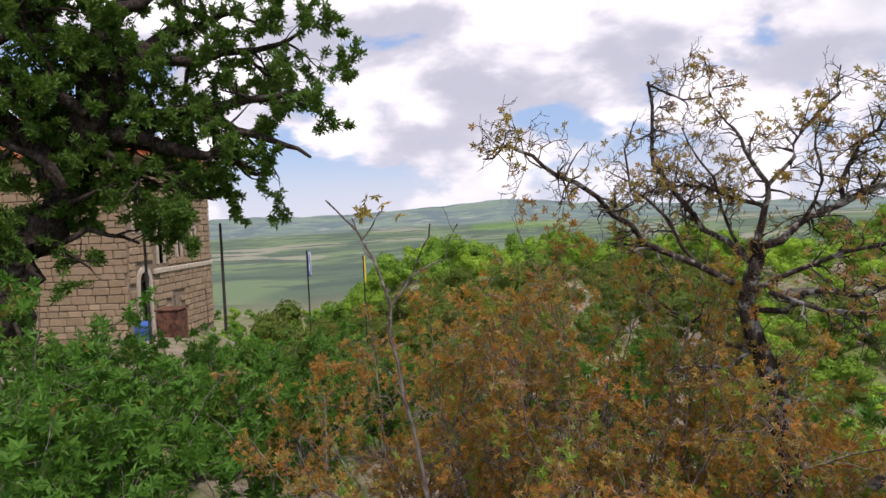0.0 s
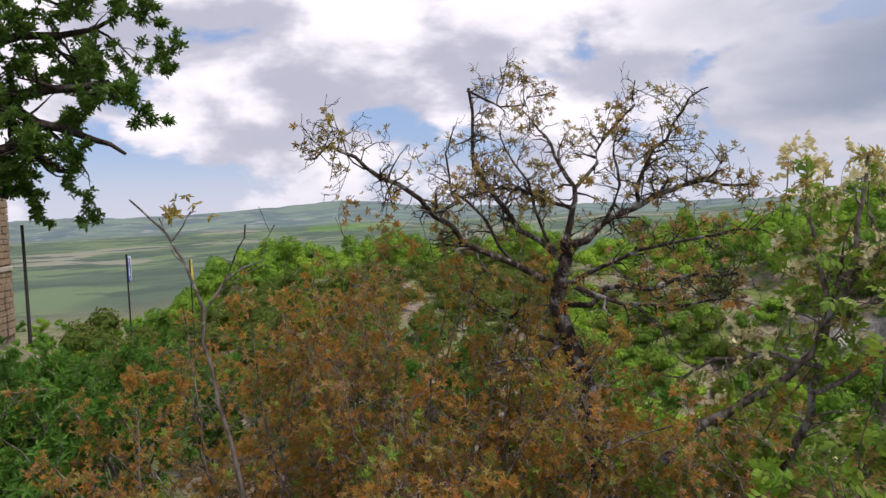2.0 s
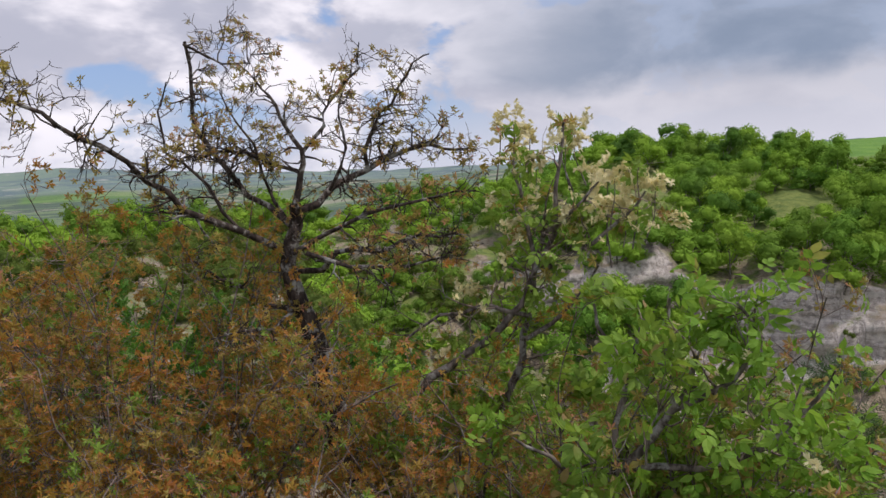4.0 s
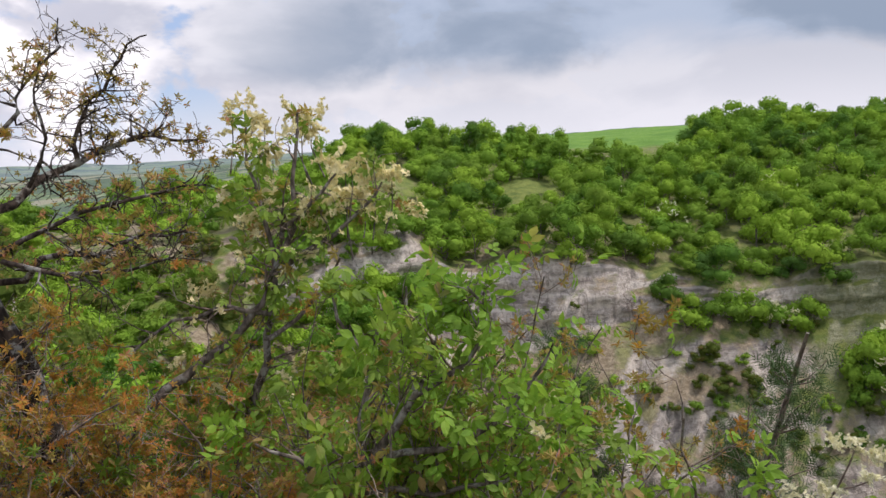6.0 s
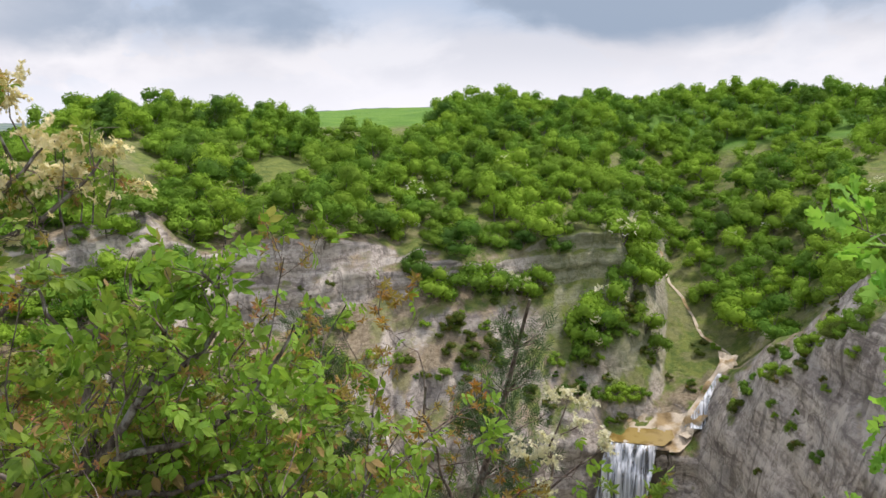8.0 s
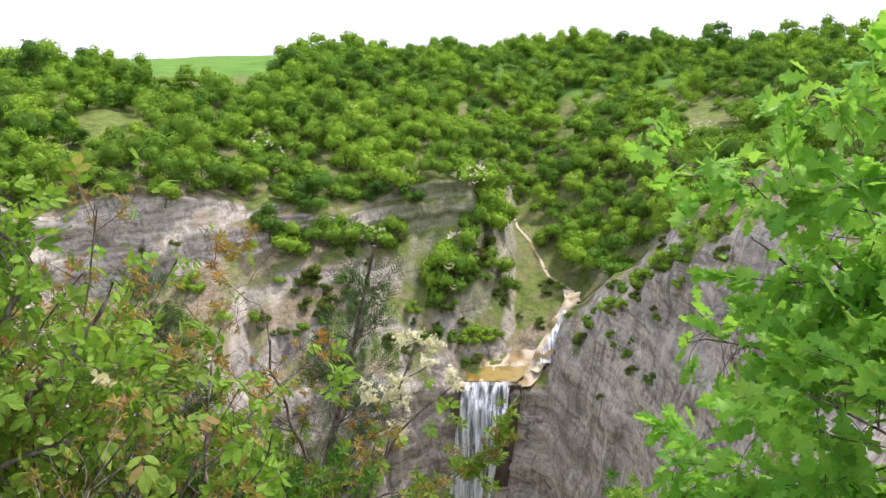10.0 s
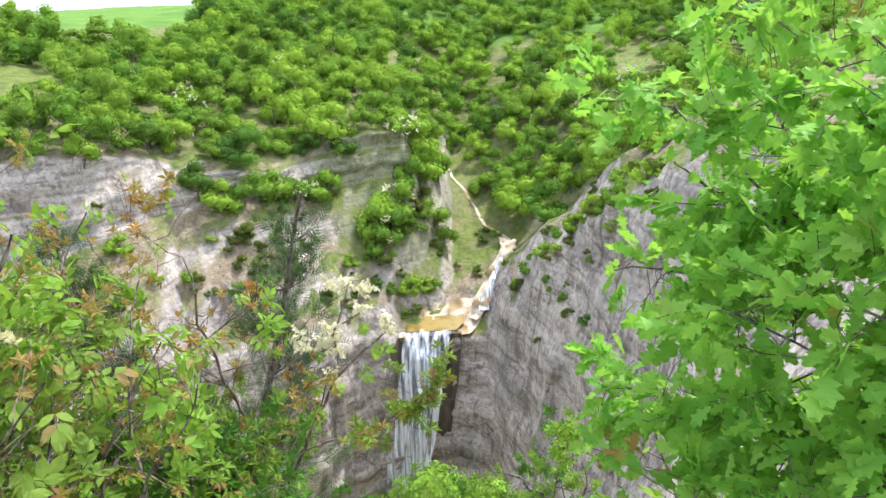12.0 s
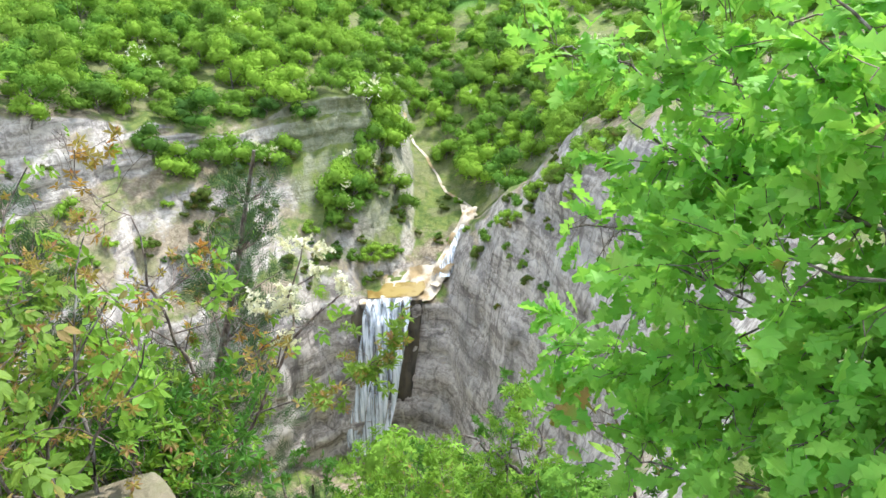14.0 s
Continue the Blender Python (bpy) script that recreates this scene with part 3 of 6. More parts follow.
def leaves(rng, spots, ways, size, shape, flat=0.6, droop=0.0, vary=0.3, outward=None):
    """One leaf at each spot, pointing more or less its own way, face more or less up."""
    n = len(spots)
    y = ways + rng.normal(0, 0.45, (n, 3)) + np.array([0, 0, -droop])
    y /= np.maximum(np.linalg.norm(y, axis=1, keepdims=True), 1e-9)
    z = rng.normal(0, 1 - flat, (n, 3)) + np.array([0, 0, flat])
    if outward is not None:
        z = outward + rng.normal(0, 0.22, (n, 3))
        y = np.cross(z, rng.normal(0, 1, (n, 3)))
        y /= np.maximum(np.linalg.norm(y, axis=1, keepdims=True), 1e-9)
    x = np.cross(y, z)
    x /= np.maximum(np.linalg.norm(x, axis=1, keepdims=True), 1e-9)
    z = np.cross(x, y)
    s = size * rng.uniform(1 - vary, 1 + vary, n)
    t, f = shape
    v = spots[:, None, :] + s[:, None, None] * (t[None, :, 0:1] * x[:, None, :] + t[None, :, 1:2] * y[:, None, :] + t[None, :, 2:3] * z[:, None, :])
    k = len(t)
    flat = np.array([i for face in f for i in face])
    corners = (flat[None, :] + np.arange(n)[:, None] * k).ravel()
    return v.reshape(-1, 3), (corners, np.tile(np.array([len(face) for face in f]), n))


def tips_of(rng, limbs, per_metre, start=0.35, jitter=0.02):
    """Places for leaves along the outer part of shoots, and the way that each shoot goes."""
    spots, ways = [], []
    for pts, _, _ in limbs:
        seg = np.linalg.norm(np.diff(pts, axis=0), axis=1)
        n = max(1, int(rng.poisson(per_metre * seg.sum() * (1 - start))))
        for f in rng.uniform(start, 1, n) ** 0.8:
            a = f * (len(pts) - 1)
            k = min(int(a), len(pts) - 2)
            spots.append(pts[k] + (pts[k + 1] - pts[k]) * (a - k) + rng.normal(0, jitter, 3)), ways.append(unit(pts[-1] - pts[0]))
    return np.array(spots), np.array(ways)


def part(name, verts, faces, material, parent, label="", smooth=True):
    ob = new(name, mesh_of(name, verts, faces, material, smooth))
    ob.parent = parent
    if label:
        tagged(ob, label)
    return ob


def thing(name, at, label, category, group=""):
    ob = new(name)
    ob.location = at
    return tagged(ob, label, category, group)


def plant(name, label, category, seed, limbs, levels, bark, sets, jitter=0.012, step=0.12, group="", limb_names=True, fade=0.0):
    """A woody plant from drawn limbs. sets: (part name, shoots deep, per metre, size, shape, material, flat, droop, start)."""
    rng = np.random.default_rng(seed)
    main = crooked(rng, limbs, step, jitter)
    twigs = []
    sprout(rng, main, levels, twigs, fade)
    base = np.array(main[0][0][0])
    ob = thing(name, base, label, category, group)
    single = len(main) < 30 and limb_names
    if single:
        for k, limb in enumerate(main):
            v, f = tubes([limb], 8, 5)
            part("trunk" if k == 0 else "limb", v - base, f, bark, ob)
    else:
        v, f = tubes(main, 6, 4)
        tagged(part("stem_fan", v - base, f, bark, ob), kind="stuff")
    v, f = tubes(twigs, 5, 3)
    tagged(part("twig_mass", v - base, f, TWIG_BARK if bark not in (DARK_BARK, OAK_BARK) else bark, ob), kind="stuff")
    ends = [t for t in twigs if t[1] < 0.006 or len(levels) == 1] or twigs
    for pname, share, per, size, shape, mat, flat, droop, start in sets:
        chosen = [t for t in ends if rng.random() < share]
        if not chosen:
            continue
        spots, ways = tips_of(rng, chosen, per, start)
        v, f = leaves(rng, spots, ways, size, shape, flat, droop)
        tagged(part(pname, v - base, f, mat, ob, smooth=False), kind="stuff")
    return ob


def shrub_limbs(rng, foot, count, height, spread, radius=0.012):
    """Stems that fan out from one foot."""
    out = []
    for _ in range(count):
        a = rng.uniform(0, 2 * math.pi)
        d = np.array([math.cos(a) * spread, math.sin(a) * spread, 1.0])
        p = np.array(foot) + rng.normal(0, 0.10, 3) * np.array([1, 1, 0])
        out.append((wander(rng, p, d, height * rng.uniform(0.65, 1.15), 7, 0.16, 0.03), radius * rng.uniform(0.6, 1.2), 0.003))
    return out


def shrub(name, label, seed, foot, count, height, spread, levels, bark, sets, radius=0.012, category="bush", group=""):
    rng = np.random.default_rng(seed + 1000)
    return plant(name, label, category, seed, shrub_limbs(rng, foot, count, height, spread, radius), levels, bark, sets, 0.006, 0.2, group, False)



# ---- water ----
w = Mat("falling_water", 0.25, 0.5)
streak = w.noise(1.0, 6, 0.6, w.place((1.0, 3.6, 0.14)))
w.b.inputs["Alpha"].default_value = 1.0
w.put(w.math("ADD", w.math("MULTIPLY", w.ramp(streak, 0.36, 0.58), 0.8), 0.14), w.b.inputs["Alpha"])
FALL = w.done(w.mix(w.ramp(streak, 0.45, 0.7), (0.62, 0.68, 0.76, 1), (0.88, 0.90, 0.94, 1)))
w = Mat("shallow_water", 0.08, 0.5)
ripple = w.noise(2.5, 5)
w.bump(ripple, 0.25, 0.04)
POOL = w.done(w.mix(w.ramp(w.noise(0.5, 5), 0.4, 0.6), (0.20, 0.13, 0.035, 1), (0.34, 0.25, 0.09, 1)))
w = Mat("wet_stone", 0.45, 0.5)
WET = w.done(w.mix(w.ramp(w.noise(0.8, 7, 0.6, w.place((1, 1, 0.3))), 0.35, 0.65), (0.03, 0.027, 0.022, 1), (0.13, 0.105, 0.07, 1)))
w = Mat("tufa", 0.8, 0.3)
t1 = w.noise(1.6, 7, 0.6)
w.bump(t1, 0.6, 0.2)
TUFA = w.done(w.mix(w.ramp(w.noise(0.45, 5), 0.42, 0.56), w.mix(t1, (0.26, 0.18, 0.08, 1), (0.42, 0.31, 0.17, 1)), (0.54, 0.47, 0.37, 1)))


def at_bearing(az, r, z):
    return np.array([HUB[0] + r * math.sin(radians(az)), HUB[1] + r * math.cos(radians(az)), z])


def drape(name, left, right, material, parent, columns=14, wobble=0.15, seed=1, smooth=True):
    """A sheet between two lines of points, rippled."""
    rng = np.random.default_rng(seed)
    a, b = np.array(left, float), np.array(right, float)
    fine = np.linspace(0, len(a) - 1, (len(a) - 1) * 6 + 1)
    idx = np.arange(len(a))
    A = np.stack([np.interp(fine, idx, a[:, k]) for k in range(3)], 1)
    B = np.stack([np.interp(fine, idx, b[:, k]) for k in range(3)], 1)
    rows = [A + (B - A) * f for f in np.linspace(0, 1, columns)]
    v = np.stack(rows, 1).reshape(-1, 3)
    v += (fractal(v / 1.1, 3, seed) * wobble)[:, None] * np.array([-0.8, 0.1, 0.6])
    n = len(fine)
    faces = [(i * columns + j, i * columns + j + 1, (i + 1) * columns + j + 1, (i + 1) * columns + j) for i in range(n - 1) for j in range(columns - 1)]
    return part(name, v, faces, material, parent, smooth=smooth)


waterfall = thing("waterfall", (0, 0, 0), "white veil of water falling over dark wet rock", "waterfall")
# wet rock behind, then strands of falling water before it
drape("wet_wall", [at_bearing(81.6, 59.2, -26.6), at_bearing(81.3, 58.3, -31), at_bearing(80.6, 57.6, -41)], [at_bearing(87.9, 59.6, -26.6), at_bearing(87.4, 59.0, -31), at_bearing(86.0, 58.6, -41)], WET, waterfall, 30, 0.8, 3)
for i, (a0, a1, b0, b1) in enumerate(((82.9, 83.7, 79.9, 80.9), (83.6, 84.2, 80.8, 81.3), (84.2, 85.0, 81.4, 82.3), (84.9, 85.5, 82.2, 82.8), (85.5, 86.1, 82.8, 83.4), (86.2, 86.9, 83.4, 84.0))):
    drape("strand", [at_bearing(a0, 58.9, -25.9), at_bearing(a0 - 0.55, 57.3, -28), at_bearing((a0 + b0) / 2, 56.6, -34), at_bearing(b0, 56.0, -41)],
          [at_bearing(a1, 58.9, -25.9), at_bearing(a1 - 0.4, 57.3, -28), at_bearing((a1 + b1) / 2, 56.6, -34), at_bearing(b1, 56.0, -41)], FALL, waterfall, 9, 0.45, 10 + i)
cascade = thing("cascade", (0, 0, 0), "short white cascade sliding over pale stone steps", "waterfall")
for i, (l, m) in enumerate(((0, 0.45), (0.5, 1.0))):
    drape("strand", [at_bearing(91.3 + l, 66.5, -21.6), at_bearing(90.6 + l, 65, -22.7), at_bearing(90.0 + l, 63.4, -23.5), at_bearing(88.9 + l, 61.8, -25.2)],
          [at_bearing(91.3 + m, 66.5, -21.6), at_bearing(90.7 + m, 65, -22.7), at_bearing(90.2 + m, 63.4, -23.5), at_bearing(89.3 + m, 61.8, -25.2)], FALL, cascade, 7, 0.2, 20 + i)
shelf = thing("stone_shelf", (0, 0, 0), "pale ochre travertine shelf stained by the stream", "rock shelf")
drape("shelf_top", [at_bearing(82.4, 58.9, -26.5), at_bearing(82.0, 60.4, -26.0), at_bearing(82.8, 62.6, -25.0)], [at_bearing(88.6, 59.2, -26.4), at_bearing(89.6, 61.4, -25.9), at_bearing(90.2, 64.4, -24.6)], TUFA, shelf, 34, 0.7, 31)
drape("shelf_bank", [at_bearing(88.3, 61.4, -25.6), at_bearing(90.0, 65.0, -23.2), at_bearing(91.4, 68.5, -21.2), at_bearing(91.2, 71, -20.9)], [at_bearing(89.2, 60.6, -25.6), at_bearing(91.9, 64.5, -23.3), at_bearing(92.3, 67.5, -21.6), at_bearing(92.7, 70, -20.9)], TUFA, shelf, 18, 0.8, 32)
pool = thing("pool", (0, 0, 0), "shallow amber pool on the ledge above the fall", "pool")
drape("water", [at_bearing(83.0, 59.2, -25.95), at_bearing(83.0, 60.7, -25.7), at_bearing(84.0, 61.4, -25.5)], [at_bearing(87.4, 59.2, -25.95), at_bearing(88.2, 60.6, -25.7), at_bearing(88.0, 61.6, -25.5)], POOL, pool, 12, 0.03, 33)
stream = thing("stream", (0, 0, 0), "thin pale stream bed winding down through the scrub", "stream")
line = [(92.6, 69), (92.4, 70.5), (92.0, 72), (91.2, 73.2), (90.6, 74.5), (90.0, 75.6), (89.6, 77), (89.3, 78.5), (88.7, 80), (88.4, 81.5), (87.9, 83), (87.4, 84.5), (87.2, 86), (86.8, 88), (86.7, 90)]
drape("stream_bed", [np.array(spot(b - 0.13, r)) + np.array([0, 0, 0.08]) for b, r in line], [np.array(spot(b + 0.13, r)) + np.array([0, 0, 0.08]) for b, r in line], TUFA, stream, 6, 0.12, 34)

# ---- the chapel ----
m = Mat("chapel_stone", 0.9, 0.2)
v1 = m.noise(7, 6)
m.bump(v1, 0.5, 0.02)
STONE = m.done(m.mix(m.math("MULTIPLY", m.ramp(v1, 0.3, 0.7), 0.6), m.mix(m.each(), (0.28, 0.19, 0.115, 1), (0.48, 0.36, 0.235, 1)), m.mix(m.each(), (0.38, 0.30, 0.21, 1), (0.22, 0.145, 0.09, 1))))
m = Mat("chapel_mortar", 0.95, 0.1)
MORTAR = m.done(m.mix(m.ramp(m.noise(9, 5), 0.3, 0.7), (0.20, 0.155, 0.11, 1), (0.30, 0.24, 0.175, 1)))
m = Mat("dressed_stone", 0.85, 0.25)
DRESSED = m.done(m.mix(m.ramp(m.noise(6, 5), 0.3, 0.7), (0.46, 0.38, 0.29, 1), (0.60, 0.52, 0.42, 1)))
m = Mat("roof_tile", 0.8, 0.3)
TILE = m.done(m.mix(m.ramp(m.noise(3, 5), 0.3, 0.7), (0.50, 0.115, 0.05, 1), (0.66, 0.20, 0.09, 1)))
# near-black colour standing for the shade inside door and windows
m = Mat("opening_shade", 0.6, 0.3)
DARK = m.done((0.018, 0.015, 0.013, 1))
m = Mat("rusty_sheet", 0.75, 0.3)
RUST = m.done(m.mix(m.ramp(m.noise(8, 6), 0.35, 0.65), (0.06, 0.025, 0.016, 1), (0.17, 0.075, 0.045, 1)))
m = Mat("blue_drum", 0.45, 0.4)
BLUE = m.done(m.mix(m.ramp(m.noise(12, 4), 0.3, 0.7), (0.03, 0.10, 0.34, 1), (0.05, 0.16, 0.46, 1)))
m = Mat("white_cloth", 0.8, 0.2)
WHITE = m.done(m.mix(m.ramp(m.noise(12, 4), 0.3, 0.7), (0.66, 0.66, 0.66, 1), (0.8, 0.8, 0.8, 1)))
m = Mat("yellow_cloth", 0.8, 0.2)
YELLOW = m.done(m.mix(m.ramp(m.noise(12, 4), 0.3, 0.7), (0.62, 0.46, 0.04, 1), (0.80, 0.66, 0.12, 1)))
m = Mat("dark_metal", 0.6, 0.4)
METAL = m.done(m.mix(m.ramp(m.noise(20, 4), 0.3, 0.7), (0.02, 0.02, 0.02, 1), (0.06, 0.05, 0.045, 1)))


def bevel_box(x, y, z, edge=0.02):
    """A block x by y by z about its centre with chamfered edges."""
    bm = bmesh.new()
    bmesh.ops.create_cube(bm, size=1)
    bmesh.ops.scale(bm, vec=(x, y, z), verts=bm.verts)
    bmesh.ops.bevel(bm, geom=bm.edges[:], offset=min(edge, x / 3, y / 3, z / 3), segments=1, affect="EDGES")
    return bm


def block(name, size, at, material, parent, label="", edge=0.02, turn=0.0):
    bm = bevel_box(*size, edge)
    me = bpy.data.meshes.new(name)
    bm.to_mesh(me)
    bm.free()
    me.materials.append(material)
    ob = new(name, me)
    ob.location, ob.rotation_euler, ob.parent = at, (0, 0, turn), parent
    return tagged(ob, label) if label else ob


def arch_outline(y0, y1, z0, z1):
    """A round-headed opening, from foot to foot."""
    r, mid = (y1 - y0) / 2, (y0 + y1) / 2
    pts = [(y0, z0), (y0, z1 - r)] + [(mid - r * math.cos(a), z1 - r + r * math.sin(a)) for a in np.linspace(0, math.pi, 9)[1:-1]] + [(y1, z1 - r), (y1, z0)]
    return pts


X1, Y0, Y1, X0, Z0, Z1 = -9.76, 19.4, 25.6, -21.0, -1.5, 4.6
chapel = thing("chapel", (0, 0, 0), "tan rubble-stone chapel with arched windows and a red tiled roof", "building")
OPENINGS = [("door", 20.0, 20.62, -1.0, 1.02, "tall arched dark doorway"), ("window", 21.32, 21.66, 1.2, 2.75, ""), ("window", 22.75, 22.98, 1.35, 2.3, ""), ("window", 24.0, 24.22, 1.35, 2.3, ""), ("window", 22.3, 22.42, -0.8, 0.1, "narrow dark slit"), ("window", 19.85, 20.1, 2.2, 3.4, "")]


def wall_with_openings():
    """The long wall: its face with arched holes cut through, and the reveals."""
    bm = bmesh.new()
    rim = [bm.verts.new((0, y, z)) for y, z in ((Y0, Z0), (Y1, Z0), (Y1, Z1), (Y0, Z1))]
    edges = [bm.edges.new((rim[i], rim[(i + 1) % 4])) for i in range(4)]
    for _, a0, a1, b0, b1, _ in OPENINGS:
        ring = [bm.verts.new((0, y, z)) for y, z in arch_outline(a0, a1, b0, b1)]
        edges += [bm.edges.new((ring[i], ring[(i + 1) % len(ring)])) for i in range(len(ring))]
    bmesh.ops.triangle_fill(bm, edges=edges, use_beauty=True)
    made = bmesh.ops.extrude_face_region(bm, geom=bm.faces[:])
    bmesh.ops.translate(bm, vec=(-0.45, 0, 0), verts=[q for q in made["geom"] if isinstance(q, bmesh.types.BMVert)])
    bmesh.ops.recalc_face_normals(bm, faces=bm.faces[:])
    me = bpy.data.meshes.new("wall")
    bm.to_mesh(me)
    bm.free()
    me.materials.append(MORTAR)
    ob = new("wall", me)
    ob.location, ob.parent = (X1, 0, 0), chapel
    return ob


long_wall = wall_with_openings()
end_wall = block("wall", (X1 - X0 - 0.46, 0.45, Z1 - Z0), ((X0 + X1 - 0.46) / 2, Y0 + 0.225, (Z0 + Z1) / 2), MORTAR, chapel)
block("wall", (X1 - X0 - 0.46, 0.45, Z1 - Z0), ((X0 + X1 - 0.46) / 2, Y1 - 0.225, (Z0 + Z1) / 2), MORTAR, chapel)
block("string_course", (0.10, Y1 - 20.9, 0.16), (X1 + 0.05, (Y1 + 20.9) / 2, 0.98), DRESSED, chapel, "pale dressed string course")
block("cornice", (0.2, Y1 - Y0 + 0.2, 0.2), (X1 + 0.06, (Y0 + Y1) / 2, Z1 - 0.06), DRESSED, chapel)
for name, a0, a1, b0, b1, label in OPENINGS:
    # solid panel behind each opening; its colour paints the dark interior
    dark_panel = block(name, (0.06, a1 - a0 + 0.1, b1 - b0 + 0.1), (X1 - 0.36, (a0 + a1) / 2, (b0 + b1) / 2), DARK, chapel, label or "dark arched window")
    out1, w0 = arch_outline(a0, a1, b0, b1), 0.16 if name == "door" else 0.11
    out2 = arch_outline(a0 - w0, a1 + w0, b0, b1 + w0)
    n = len(out1)
    v = [(x, y, z) for x in (0.05, -0.2) for ring in (out1, out2) for y, z in ring]
    f = [(i, i + 1, n + i + 1, n + i) for i in range(n - 1)] + [(n + i, n + i + 1, 3 * n + i + 1, 3 * n + i) for i in range(n - 1)] + [(i, 2 * n + i, 2 * n + i + 1, i + 1) for i in range(n - 1)]
    if a1 - a0 > 0.15:
        fr = part("frame", v, f, DRESSED, dark_panel, "pale dressed stone surround", False)
        fr.location = (0.36, -(a0 + a1) / 2, -(b0 + b1) / 2)
# hipped roof with rows of tiles and deep eaves
eave, ridge = 0.35, 6.2
cx0, cx1, cy0, cy1 = X0 - eave, X1 + eave, Y0 - eave, Y1 + eave
mid, run = (cy0 + cy1) / 2, (cy1 - cy0) / 2
rv = [(cx0, cy0, Z1), (cx1, cy0, Z1), (cx1, cy1, Z1), (cx0, cy1, Z1), (cx0 + run, mid, ridge), (cx1 - run, mid, ridge)]
rv += [(x, y, z - 0.1) for x, y, z in rv[:4]]
roof = part("roof", rv, [(0, 1, 5, 4), (1, 2, 5), (2, 3, 4, 5), (3, 0, 4), (1, 0, 6, 7), (2, 1, 7, 8), (3, 2, 8, 9), (0, 3, 9, 6), (6, 9, 8, 7)], TILE, chapel, "red clay tile roof", False)
for k in range(31):
    f = (k + 0.5) / 31
    y = cy0 + (cy1 - cy0) * f
    h = 1 - abs(2 * f - 1)
    top = Vector((cx1 - run * h, y, Z1 + (ridge - Z1) * h))
    foot = Vector((cx1 + 0.03, y, Z1))
    length = (top - foot).length
    pts = np.array([foot + (top - foot) * i / 5 for i in range(6)]) + np.array([0, 0, 0.03])
    v, fc = tubes([(pts, 0.085, 0.075)], 6, 6)
    part("tile", v, fc, TILE, roof)
for i, (x, y, z) in enumerate(((-9.1, 18.75, -1.0), (-9.0, 20.1, -1.0))):
    d = thing("drum", (x, y, z), "blue plastic drum standing by the chapel door", "drum", "drums by the door")
    profile = [(0.0, 0.0), (0.27, 0.0), (0.29, 0.04), (0.29, 0.28), (0.305, 0.30), (0.29, 0.32), (0.29, 0.58), (0.305, 0.60), (0.29, 0.62), (0.29, 0.84), (0.26, 0.88), (0.0, 0.87)]
    v = [(r * math.cos(a) * 0.8, r * math.sin(a) * 0.8, h * 0.8) for r, h in profile for a in np.arange(16) * math.pi / 8]
    f = [(k * 16 + j, k * 16 + (j + 1) % 16, (k + 1) * 16 + (j + 1) % 16, (k + 1) * 16 + j) for k in range(len(profile) - 1) for j in range(16)]
    part("barrel_body", v, f, BLUE, d)
tank = thing("bin", (-8.5, 19.3, -1.05), "dark rusty sheet-metal bin beside the door", "bin")
block("bin_body", (0.65, 0.7, 1.0), (0, 0, 0.5), RUST, tank, "", 0.05)
block("bin_lid", (0.71, 0.76, 0.06), (0, 0, 1.03), RUST, tank, "", 0.02)


def pole_of(name, foot, height, radius, label, category):
    p = thing(name, foot, label, category)
    v, f = tubes([(np.array([(0, 0, -0.2), (0.0, 0.01, height / 2), (0.0, 0, height)]), radius, radius * 0.8)], 8, 6)
    part("shaft", v, f, METAL, p)
    return p


def cloth(name, parent, width, height, top, material, label, seed):
    cols, rows = 9, 13
    v = [(0.04 * math.sin(i * 1.3 + j * 0.35 + seed) + 0.02, width * i / (cols - 1), top - height * j / (rows - 1) - 0.05 * i / cols) for j in range(rows) for i in range(cols)]
    f = [(j * cols + i, j * cols + i + 1, (j + 1) * cols + i + 1, (j + 1) * cols + i) for j in range(rows - 1) for i in range(cols - 1)]
    ob = part(name, v, f, material, parent, label)
    s = ob.modifiers.new("thick", "SOLIDIFY")
    s.thickness = 0.008
    return ob


# two plain metal posts by the chapel, with no lamp or pipe
pole_of("corner_post", (-8.7, 24.0, -1.2), 3.6, 0.06, "dark metal post beside the chapel corner", "post")
pole_of("front_post", (-6.4, 13.6, -0.8), 3.4, 0.035, "thin dark metal post before the chapel", "post")
flag = pole_of("flag", (-9.25, 38.3, -5.6), 6.4, 0.05, "blue and white flag hanging on a pole", "flag")
for i in range(4):
    cloth("blue_stripe" if i % 2 == 0 else "white_stripe", flag, 0.16, 1.3, 6.3, BLUE if i % 2 == 0 else WHITE, "", i).location = (0, 0.16 * i, 0)
banner = pole_of("banner", (-4.55, 29.1, -3.4), 4.2, 0.03, "long yellow banner hanging on a pole", "banner")
cloth("banner_cloth", banner, 0.26, 1.15, 4.2, YELLOW, "yellow banner cloth", 2)

